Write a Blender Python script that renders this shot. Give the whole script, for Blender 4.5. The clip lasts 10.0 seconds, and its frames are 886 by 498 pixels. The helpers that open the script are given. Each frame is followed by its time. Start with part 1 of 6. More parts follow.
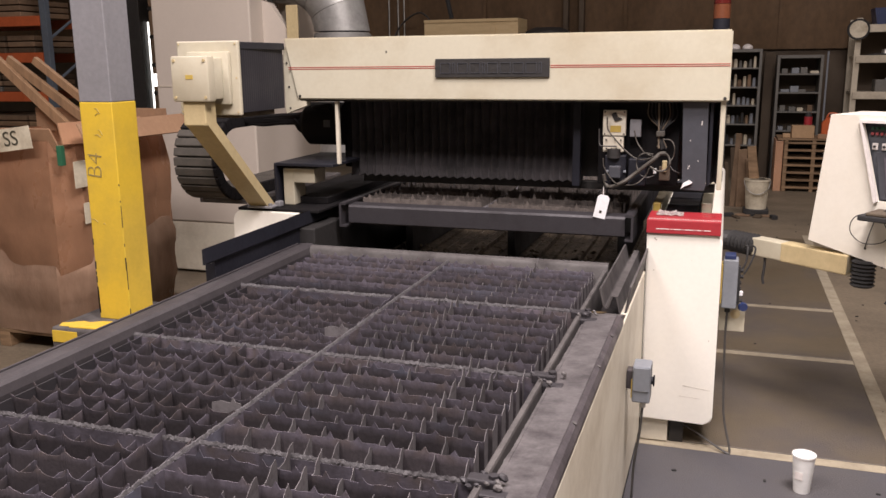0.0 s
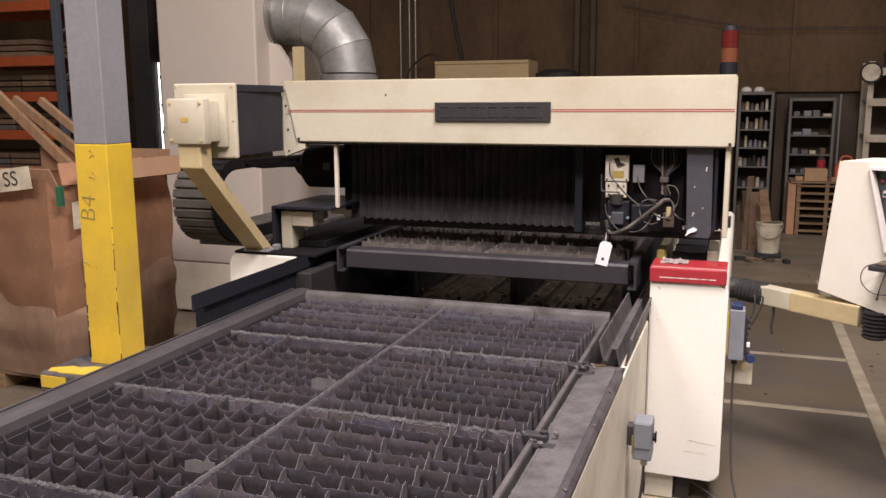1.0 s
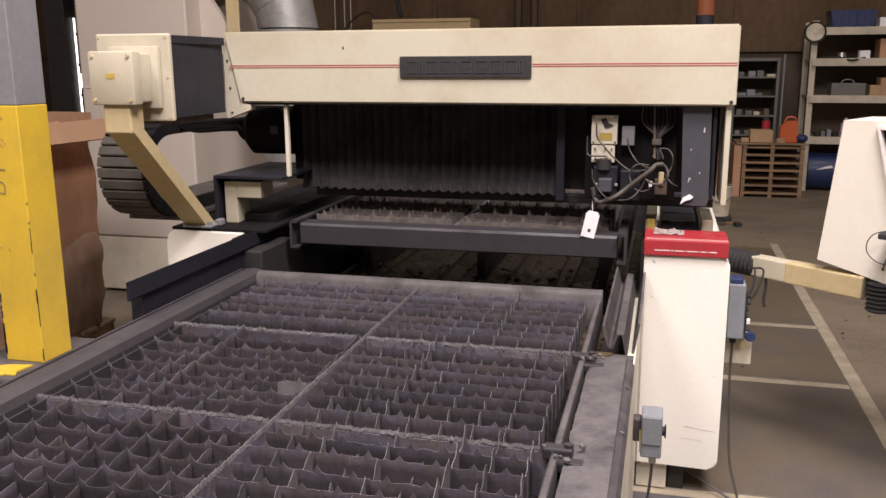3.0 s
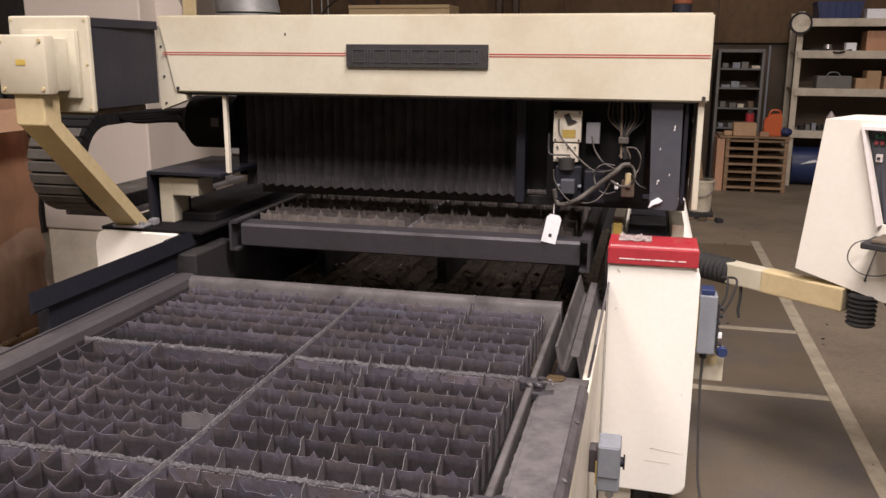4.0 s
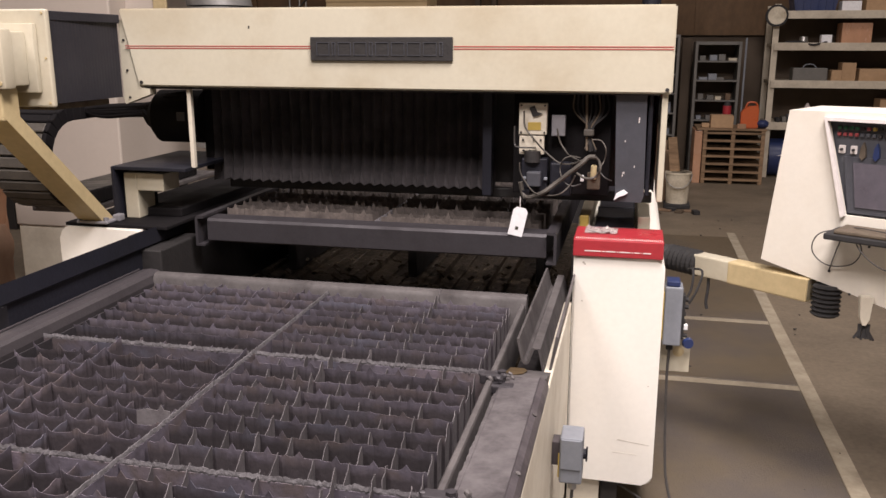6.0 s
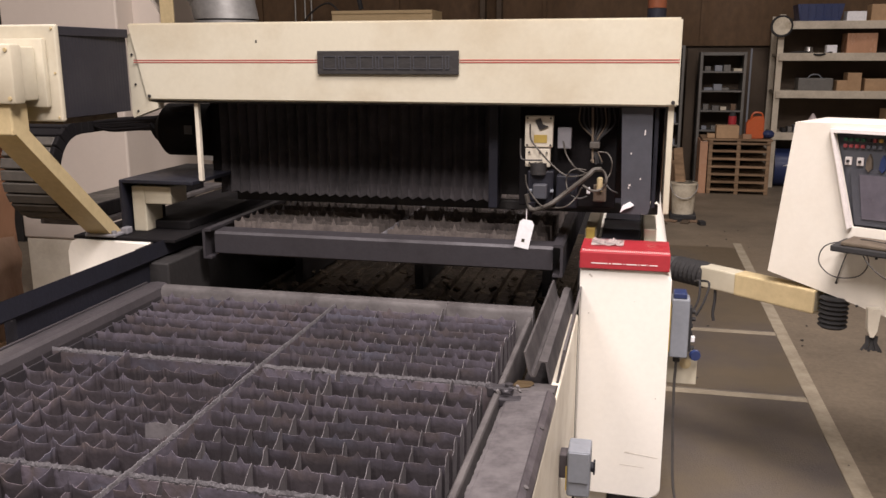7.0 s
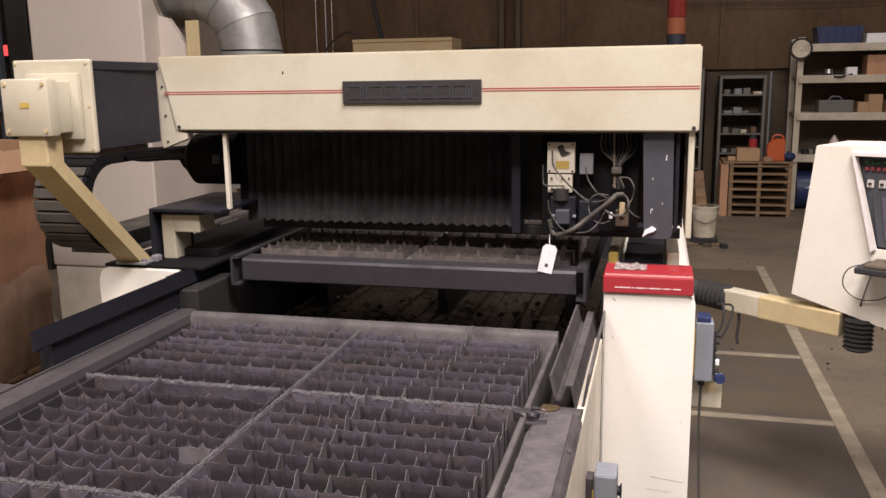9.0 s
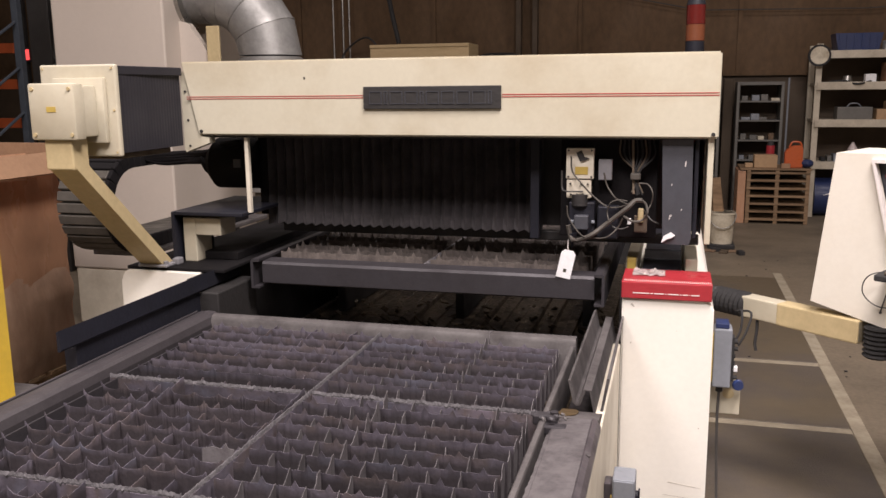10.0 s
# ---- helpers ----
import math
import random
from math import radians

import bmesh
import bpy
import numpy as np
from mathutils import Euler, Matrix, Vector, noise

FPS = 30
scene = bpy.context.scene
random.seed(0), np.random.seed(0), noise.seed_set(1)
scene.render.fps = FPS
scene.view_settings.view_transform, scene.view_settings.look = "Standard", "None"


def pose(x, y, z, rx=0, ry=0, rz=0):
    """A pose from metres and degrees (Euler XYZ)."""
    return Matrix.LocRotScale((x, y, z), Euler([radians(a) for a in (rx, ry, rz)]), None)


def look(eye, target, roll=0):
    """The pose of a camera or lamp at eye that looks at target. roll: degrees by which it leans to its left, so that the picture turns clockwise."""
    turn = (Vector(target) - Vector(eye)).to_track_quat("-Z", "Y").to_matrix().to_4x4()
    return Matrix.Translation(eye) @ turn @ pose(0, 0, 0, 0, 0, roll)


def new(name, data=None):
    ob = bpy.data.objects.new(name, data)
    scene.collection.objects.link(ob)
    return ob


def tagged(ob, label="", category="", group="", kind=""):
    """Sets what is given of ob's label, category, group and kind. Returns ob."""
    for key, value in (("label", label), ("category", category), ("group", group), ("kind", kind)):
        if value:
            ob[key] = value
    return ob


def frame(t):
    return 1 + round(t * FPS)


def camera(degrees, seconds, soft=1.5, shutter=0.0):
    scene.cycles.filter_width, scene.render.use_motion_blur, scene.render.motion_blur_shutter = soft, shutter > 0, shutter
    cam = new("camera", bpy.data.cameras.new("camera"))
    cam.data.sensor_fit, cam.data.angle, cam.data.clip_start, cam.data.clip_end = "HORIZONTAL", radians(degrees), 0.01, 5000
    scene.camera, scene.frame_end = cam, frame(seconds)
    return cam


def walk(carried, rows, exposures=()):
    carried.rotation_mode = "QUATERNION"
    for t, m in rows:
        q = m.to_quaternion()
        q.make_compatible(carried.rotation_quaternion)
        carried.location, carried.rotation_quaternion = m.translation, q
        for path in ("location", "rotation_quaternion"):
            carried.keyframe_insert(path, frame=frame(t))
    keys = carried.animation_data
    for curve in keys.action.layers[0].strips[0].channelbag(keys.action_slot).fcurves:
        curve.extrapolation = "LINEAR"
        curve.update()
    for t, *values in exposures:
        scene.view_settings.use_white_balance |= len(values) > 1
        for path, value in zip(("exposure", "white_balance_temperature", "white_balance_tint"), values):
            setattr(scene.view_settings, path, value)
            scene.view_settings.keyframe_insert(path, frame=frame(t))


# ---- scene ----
cam = camera(54.9, 10.0)
PATH = [
    (0, (1.091, 0.253, 1.639), (0.478, 2.107, 1.21), -0.6),
    (0.5, (1.115, 0.329, 1.654), (0.487, 2.192, 1.286), -0.2),
    (1, (1.126, 0.362, 1.655), (0.477, 2.223, 1.314), -0.3),
    (1.5, (1.115, 0.382, 1.641), (0.463, 2.24, 1.293), -0.1),
    (2, (0.968, 0.438, 1.629), (0.37, 2.309, 1.252), -0.6),
    (2.5, (0.85, 0.521, 1.625), (0.341, 2.413, 1.226), -0.9),
    (2.7, (0.838, 0.575, 1.621), (0.343, 2.469, 1.21), -0.6),
    (3.8, (0.928, 0.962, 1.621), (0.444, 2.85, 1.176), 0.3),
    (4, (0.921, 0.977, 1.627), (0.463, 2.87, 1.176), 0.3),
    (4.5, (0.941, 0.978, 1.626), (0.505, 2.876, 1.17), -0.1),
    (5, (0.968, 0.987, 1.621), (0.543, 2.886, 1.16), -0.0),
    (5.5, (0.982, 1.0, 1.621), (0.561, 2.899, 1.154), 0.1),
    (7, (0.979, 0.995, 1.632), (0.543, 2.896, 1.191), -0.1),
    (7.5, (0.972, 0.984, 1.635), (0.524, 2.887, 1.215), -0.4),
    (8, (0.973, 0.974, 1.641), (0.515, 2.879, 1.236), -0.7),
    (8.5, (0.975, 0.967, 1.644), (0.506, 2.871, 1.249), -0.8),
    (9, (0.973, 0.956, 1.643), (0.489, 2.858, 1.259), -0.8),
    (9.5, (0.966, 0.944, 1.646), (0.466, 2.843, 1.269), -0.8),
    (10, (0.962, 0.933, 1.645), (0.445, 2.829, 1.273), -0.6),
]
walk(cam, [(t, look(eye, aim, roll)) for t, eye, aim, roll in PATH])

# ---- world and light ----
world = bpy.data.worlds.new("world")
scene.world = world
world.use_nodes = True
world.node_tree.nodes["Background"].inputs[0].default_value = (0.9, 0.85, 0.8, 1)
world.node_tree.nodes["Background"].inputs[1].default_value = 0.02
scene.view_settings.exposure = 0.0


def high_bay(x, y, z, power, size, colour):
    lamp = bpy.data.lights.new("high_bay_light", "AREA")
    lamp.energy, lamp.shape, lamp.size, lamp.color = power, "DISK", size, colour
    ob = new("high_bay_light", lamp)
    ob.matrix_world = pose(x, y, z)


WARM = (1.0, 0.895, 0.875)
high_bay(2.2, 1.9, 6.2, 572, 1.9, WARM)
high_bay(0.9, -0.6, 6.2, 335, 1.9, WARM)
high_bay(-1.7, -0.6, 6.2, 325, 1.9, WARM)
# two unseen lamps added to brighten the far shelving and the rack
high_bay(2.9, 9.0, 6.2, 95, 1.4, WARM)
high_bay(-5.2, 7.4, 6.2, 90, 1.4, WARM)


# ---- materials ----
def surface(name, colour, dark=None, rough=0.6, metal=0.0, big=2.0, fine=45.0, stain=0.35, bump=0.15, random_value=0.0,
            rough_var=0.15, stretch=(1, 1, 1), gloss=0.5, grain=0.07):
    """A surface with broad stains from colour to dark, fine grain, uneven gloss and fine relief."""
    m = bpy.data.materials.new(name)
    m.use_nodes = True
    nt = m.node_tree
    bsdf = nt.nodes["Principled BSDF"]
    dark = dark or tuple(c * 0.55 for c in colour)
    co = nt.nodes.new("ShaderNodeTexCoord")
    mp = nt.nodes.new("ShaderNodeMapping")
    mp.inputs["Scale"].default_value = stretch
    nt.links.new(co.outputs["Object"], mp.inputs[0])

    def noise_node(scale, detail, rough_):
        n = nt.nodes.new("ShaderNodeTexNoise")
        n.inputs["Scale"].default_value, n.inputs["Detail"].default_value, n.inputs["Roughness"].default_value = scale, detail, rough_
        nt.links.new(mp.outputs[0], n.inputs["Vector"])
        return n
    n1, n2 = noise_node(big, 6, 0.62), noise_node(fine, 3, 0.6)
    ramp = nt.nodes.new("ShaderNodeValToRGB")
    ramp.color_ramp.elements[0].position, ramp.color_ramp.elements[1].position = 0.42, 0.72
    nt.links.new(n1.outputs["Fac"], ramp.inputs[0])
    k = nt.nodes.new("ShaderNodeMath")
    k.operation = "MULTIPLY"
    k.inputs[1].default_value = stain
    nt.links.new(ramp.outputs[0], k.inputs[0])
    mix = nt.nodes.new("ShaderNodeMix")
    mix.data_type = "RGBA"
    mix.inputs[6].default_value, mix.inputs[7].default_value = (*colour, 1), (*dark, 1)
    nt.links.new(k.outputs[0], mix.inputs[0])
    hsv = nt.nodes.new("ShaderNodeHueSaturation")
    nt.links.new(mix.outputs[2], hsv.inputs["Color"])
    mr = nt.nodes.new("ShaderNodeMapRange")
    mr.inputs[1].default_value, mr.inputs[2].default_value, mr.inputs[3].default_value, mr.inputs[4].default_value = 0.3, 0.7, 1 - grain, 1 + grain
    nt.links.new(n2.outputs["Fac"], mr.inputs[0])
    value = mr.outputs[0]
    if random_value:
        info = nt.nodes.new("ShaderNodeObjectInfo")
        m2 = nt.nodes.new("ShaderNodeMapRange")
        m2.inputs[3].default_value, m2.inputs[4].default_value = 1 - random_value, 1 + random_value
        nt.links.new(info.outputs["Random"], m2.inputs[0])
        mm = nt.nodes.new("ShaderNodeMath")
        mm.operation = "MULTIPLY"
        nt.links.new(value, mm.inputs[0]), nt.links.new(m2.outputs[0], mm.inputs[1])
        value = mm.outputs[0]
    nt.links.new(value, hsv.inputs["Value"])
    nt.links.new(hsv.outputs[0], bsdf.inputs["Base Color"])
    rr = nt.nodes.new("ShaderNodeMapRange")
    rr.inputs[1].default_value, rr.inputs[2].default_value = 0.3, 0.7
    rr.inputs[3].default_value, rr.inputs[4].default_value = max(0.05, rough - rough_var), min(1, rough + rough_var)
    nt.links.new(n1.outputs["Fac"], rr.inputs[0])
    nt.links.new(rr.outputs[0], bsdf.inputs["Roughness"])
    bsdf.inputs["Metallic"].default_value = metal
    bsdf.inputs["Specular IOR Level"].default_value = gloss
    if bump:
        bp = nt.nodes.new("ShaderNodeBump")
        bp.inputs["Strength"].default_value, bp.inputs["Distance"].default_value = bump, 0.01
        nt.links.new(n2.outputs["Fac"], bp.inputs["Height"])
        nt.links.new(bp.outputs[0], bsdf.inputs["Normal"])
    return m


def glow(name, colour, strength):
    m = bpy.data.materials.new(name)
    m.use_nodes = True
    b = m.node_tree.nodes["Principled BSDF"]
    b.inputs["Base Color"].default_value = (*colour, 1)
    b.inputs["Emission Color"].default_value = (*colour, 1)
    b.inputs["Emission Strength"].default_value = strength
    return m


M_CREAM = surface("cream_enamel", (0.555, 0.518, 0.412), (0.38, 0.31, 0.20), 0.42, big=2.2, fine=55, stain=0.7, bump=0.02, grain=0.025)
M_IVORY = surface("pale_ivory_enamel", (0.88, 0.85, 0.785), (0.78, 0.71, 0.59), 0.42, big=1.5, fine=55, stain=0.3, bump=0.02, grain=0.02)
M_CONSOLE = surface("pale_console_enamel", (0.76, 0.72, 0.64), (0.62, 0.55, 0.44), 0.45, big=3, fine=55, stain=0.45, bump=0.02, grain=0.02)
M_CREAM_DIRTY = surface("grimy_cream_enamel", (0.72, 0.67, 0.56), (0.36, 0.30, 0.22), 0.5, big=2.6, fine=50, stain=0.6, bump=0.04, grain=0.04)
M_TAN = surface("tan_enamel", (0.52, 0.42, 0.24), (0.38, 0.29, 0.15), 0.45, big=3, stain=0.5, bump=0.05)
# lighter than the cross slats, so thin edges look lit
M_SLAT_EDGE = surface("brightened_worn_steel", (0.135, 0.124, 0.130), (0.070, 0.060, 0.066), 0.7, 0.2, big=25, fine=120, stain=0.8, bump=0.1, random_value=0.3)
M_RUST = surface("rusty_dusted_steel", (0.16, 0.125, 0.09), (0.085, 0.06, 0.045), 0.85, 0.1, big=12, fine=120, stain=0.8, bump=0.2, random_value=0.35)
M_SCUFF = surface("brown_scuff", (0.30, 0.23, 0.08), (0.2, 0.15, 0.06), 0.6, big=30, stain=0.8, bump=0)
M_CRUST = surface("grey_slag_crust", (0.135, 0.127, 0.136), (0.060, 0.054, 0.058), 0.9, big=40, fine=160, stain=0.9, bump=0.3, grain=0.2)
M_RAIL = surface("dusty_grey_steel", (0.050, 0.046, 0.052), (0.026, 0.022, 0.025), 0.55, 0.3, big=5, fine=90, stain=0.8, bump=0.08)
M_RAILTOP = surface("dusty_rail_top", (0.064, 0.057, 0.062), (0.034, 0.029, 0.033), 0.6, 0.2, big=5, fine=90, stain=0.85, bump=0.08)
M_DUST = surface("dust_covered_plate", (0.118, 0.108, 0.108), (0.040, 0.034, 0.035), 0.65, 0.2, big=6, fine=80, stain=0.95, bump=0.1)
M_LEDGE = surface("stained_grey_ledge", (0.128, 0.117, 0.121), (0.036, 0.030, 0.033), 0.55, 0.2, big=11, fine=70, stain=1.0, bump=0.12, grain=0.14)
M_DARK = surface("dark_blue_grey_paint", (0.016, 0.0165, 0.024), (0.009, 0.009, 0.012), 0.5, big=3, fine=60, stain=0.6, bump=0.1, gloss=0.3)
M_DEEPBLACK = surface("deep_matt_black", (0.010, 0.009, 0.010), (0.016, 0.0145, 0.015), 0.8, big=5, fine=60, stain=0.6, bump=0.15, gloss=0.12)
M_BLACK = surface("black_sooty_steel", (0.026, 0.024, 0.024), (0.014, 0.012, 0.012), 0.6, big=4, stain=0.6, bump=0.2)
M_BELLOWS = surface("charcoal_bellows_cloth", (0.056, 0.050, 0.054), (0.022, 0.020, 0.021), 0.75, big=7, fine=150, stain=0.9, bump=0.2)
M_RUBBER = surface("black_rubber", (0.024, 0.023, 0.024), (0.014, 0.013, 0.013), 0.8, big=8, stain=0.4, bump=0.15)
M_GREYPANEL = surface("slate_grey_panel", (0.056, 0.058, 0.070), (0.034, 0.034, 0.040), 0.5, big=4, stain=0.5, bump=0.06)
M_SCRAP = surface("oily_scrap", (0.13, 0.10, 0.07), (0.02, 0.017, 0.015), 0.35, 0.3, big=14, fine=60, stain=0.9, bump=0.8)
M_YELLOW = surface("chipped_yellow_paint", (0.68, 0.46, 0.045), (0.46, 0.32, 0.05), 0.45, big=5, fine=60, stain=0.6, bump=0.06, grain=0.03)
M_POST = surface("grey_post_paint", (0.232, 0.228, 0.246), (0.155, 0.150, 0.158), 0.55, big=2, stain=0.5, bump=0.08)
M_CARD = surface("brown_cardboard", (0.50, 0.275, 0.165), (0.32, 0.17, 0.10), 0.30, big=2.6, fine=9, stain=0.8, bump=0.45, gloss=0.8, stretch=(1, 1, 0.5))
M_CARD_IN = surface("cardboard_flap", (0.34, 0.20, 0.118), (0.23, 0.13, 0.075), 0.8, big=2.2, stain=0.5, bump=0.08)
M_WRAP = surface("cloudy_stretch_film", (0.52, 0.35, 0.25), (0.28, 0.155, 0.095), 0.13, big=3, fine=14, stain=0.9, bump=0.5, stretch=(1, 1, 0.45), gloss=0.8)
M_CONCRETE = surface("stained_concrete", (0.185, 0.148, 0.105), (0.095, 0.075, 0.053), 0.62, big=0.9, fine=38, stain=0.95, bump=0.15, rough_var=0.2, grain=0.16)
# slate tone darkened to take in soft shadow lying on the mats
M_MAT = surface("brown_ribbed_mat", (0.118, 0.092, 0.060), (0.066, 0.060, 0.066), 0.55, big=0.9, fine=110, stain=1.0, bump=0.3, grain=0.08)
M_MAT_BLUE = surface("dusty_slate_mat", (0.076, 0.073, 0.084), (0.092, 0.082, 0.074), 0.6, big=1.1, fine=130, stain=0.7, bump=0.4)
M_CHAIN = surface("dusty_grey_chain", (0.085, 0.075, 0.064), (0.045, 0.040, 0.035), 0.65, big=8, fine=80, stain=0.8, bump=0.1)
M_TAPE = surface("worn_floor_tape", (0.36, 0.31, 0.23), (0.20, 0.165, 0.12), 0.6, big=7, fine=60, stain=0.8, bump=0.1)
M_WALL = surface("brown_grimy_wall", (0.112, 0.064, 0.030), (0.054, 0.031, 0.015), 0.8, big=0.9, fine=14, stain=0.9, bump=0.2, grain=0.16, stretch=(1, 1, 0.6))
M_WALL_LOW = surface("dark_wall_panel", (0.078, 0.053, 0.032), (0.042, 0.029, 0.019), 0.7, big=1.2, stain=0.7, bump=0.1)
# wall and roof out of view, kept pale to bounce fill light
M_WALL_BOUNCE = surface("pale_bounce_wall", (0.70, 0.66, 0.60), (0.56, 0.52, 0.46), 0.8, big=0.8, fine=20, stain=0.6, bump=0.1)
M_CEIL = surface("pale_bounce_roof", (0.58, 0.55, 0.51), (0.42, 0.39, 0.35), 0.8, big=0.6, stain=0.6, bump=0.1)
M_WHITE = surface("off_white_cabinet", (0.57, 0.505, 0.445), (0.46, 0.40, 0.345), 0.5, big=0.9, fine=40, stain=0.4, bump=0.0, grain=0.015)
M_GALV = surface("galvanised_sheet", (0.37, 0.365, 0.355), (0.22, 0.215, 0.21), 0.52, 0.55, big=4, fine=35, stain=0.95, bump=0.06)
M_STEEL = surface("bare_steel", (0.42, 0.41, 0.39), (0.25, 0.23, 0.2), 0.35, 0.9, big=8, stain=0.5, bump=0.08)
M_BOX = surface("grey_box_enamel", (0.22, 0.235, 0.265), (0.15, 0.16, 0.18), 0.45, big=6, stain=0.4, bump=0.04)
M_RED = surface("red_binder_vinyl", (0.37, 0.030, 0.040), (0.27, 0.022, 0.03), 0.38, big=6, stain=0.4, bump=0.05)
M_STRIPE = surface("red_pinstripe", (0.36, 0.035, 0.035), (0.25, 0.04, 0.035), 0.4, stain=0.2, bump=0)
M_PRINT = surface("white_print", (0.75, 0.70, 0.68), (0.6, 0.55, 0.52), 0.5, stain=0.2, bump=0)
M_PAPER = surface("white_paper", (0.82, 0.82, 0.84), (0.7, 0.7, 0.72), 0.6, big=9, stain=0.25, bump=0.05)
M_FILM = surface("crumpled_clear_film", (0.62, 0.55, 0.53), (0.45, 0.3, 0.3), 0.12, big=15, stain=0.6, bump=0.6, gloss=0.9)
M_INK = surface("black_marker", (0.05, 0.045, 0.03), (0.03, 0.03, 0.02), 0.6, stain=0.3, bump=0)
M_CABLE = surface("grey_cable", (0.058, 0.054, 0.052), (0.03, 0.028, 0.027), 0.5, big=20, stain=0.5, bump=0.05)
M_BLUE = surface("blue_plastic", (0.022, 0.036, 0.11), (0.015, 0.022, 0.07), 0.4, big=5, stain=0.5, bump=0.05)
M_SHELF = surface("cream_shelf_steel", (0.55, 0.49, 0.39), (0.34, 0.29, 0.22), 0.5, big=5, stain=0.7, bump=0.06)
M_GREYCAB = surface("grey_green_steel", (0.145, 0.138, 0.126), (0.085, 0.08, 0.072), 0.5, big=3, stain=0.6, bump=0.06)
M_WOOD = surface("weathered_wood", (0.25, 0.16, 0.09), (0.11, 0.07, 0.04), 0.75, big=4, fine=40, stain=0.8, bump=0.25, stretch=(1, 6, 6), random_value=0.2)
M_PLANK = surface("pale_sawn_timber", (0.25, 0.15, 0.082), (0.14, 0.085, 0.048), 0.7, big=4, fine=40, stain=0.7, bump=0.15, stretch=(6, 6, 1), random_value=0.2)
M_PLY = surface("pale_plywood", (0.56, 0.42, 0.235), (0.42, 0.30, 0.16), 0.7, big=3, stain=0.5, bump=0.1, stretch=(1, 1, 5))
M_ORANGE = surface("orange_rack_paint", (0.46, 0.095, 0.028), (0.28, 0.06, 0.02), 0.5, big=6, stain=0.5, bump=0.06)
M_JUG = surface("orange_plastic", (0.50, 0.10, 0.025), (0.4, 0.07, 0.02), 0.4, big=8, stain=0.2, bump=0.03)
M_BLUEPOST = surface("blue_grey_rack_paint", (0.10, 0.12, 0.15), (0.06, 0.07, 0.09), 0.5, big=6, stain=0.6, bump=0.06)
M_BUCKET = surface("dirty_white_plastic", (0.62, 0.56, 0.44), (0.30, 0.24, 0.16), 0.5, big=8, stain=0.8, bump=0.05)
# grey-purple reflection of the room is put into this colour
M_SCREEN = surface("dark_screen_glass", (0.115, 0.105, 0.125), (0.055, 0.050, 0.062), 0.15, big=9, stain=0.4, bump=0)
M_KEYPAD = surface("slate_keypad", (0.075, 0.078, 0.09), (0.05, 0.05, 0.06), 0.5, big=9, stain=0.4, bump=0.05)
M_GREEN = surface("green_cap", (0.03, 0.13, 0.07), None, 0.4, stain=0.2, bump=0)
M_PINK = surface("pink_red_cap", (0.30, 0.06, 0.065), None, 0.4, stain=0.2, bump=0)
M_YCAP = surface("yellow_cap", (0.5, 0.36, 0.09), None, 0.4, stain=0.2, bump=0)
M_FOAM = surface("white_foam", (0.82, 0.82, 0.81), (0.7, 0.7, 0.7), 0.5, big=20, stain=0.2, bump=0.05)
M_LENS_R = surface("red_lens", (0.11, 0.012, 0.010), (0.07, 0.008, 0.006), 0.2, stain=0.3, bump=0)
M_LENS_O = surface("orange_lens", (0.17, 0.055, 0.025), (0.12, 0.035, 0.015), 0.25, stain=0.3, bump=0)
M_BRICKISH = surface("brown_stacked_goods", (0.20, 0.13, 0.08), (0.11, 0.07, 0.045), 0.8, big=5, stain=0.7, bump=0.2, random_value=0.25)
M_TANBOX = surface("tan_carton_board", (0.44, 0.285, 0.16), (0.30, 0.19, 0.105), 0.7, big=4, fine=30, stain=0.6, bump=0.08)
M_SLEEVE = surface("dark_pleated_sleeve", (0.024, 0.023, 0.030), (0.015, 0.014, 0.018), 0.65, big=3, fine=120, stain=0.6, bump=0.1, gloss=0.3)
M_STAIN = surface("dried_brown_oil", (0.085, 0.056, 0.026), (0.05, 0.034, 0.018), 0.5, big=20, fine=60, stain=0.8, bump=0.05)
M_DARKEDGE = surface("dark_edge_steel", (0.078, 0.068, 0.075), (0.030, 0.025, 0.028), 0.5, 0.2, big=9, fine=80, stain=0.9, bump=0.1)
M_SMUDGE = surface("faint_grey_smudge", (0.62, 0.58, 0.52), (0.36, 0.32, 0.27), 0.6, big=40, fine=120, stain=0.9, bump=0)
# dusty tone lightened to make up for light missing under the gantry
M_REAR = surface("lightened_dusty_slat", (0.130, 0.110, 0.100), (0.062, 0.052, 0.050), 0.85, 0.1, big=14, fine=120, stain=0.85, bump=0.2, random_value=0.3, grain=0.15)
M_GLOW = glow("daylight_gap", (1.0, 0.97, 0.92), 2.5)
M_EXIT = glow("lit_red_sign", (1.0, 0.09, 0.09), 1.2)


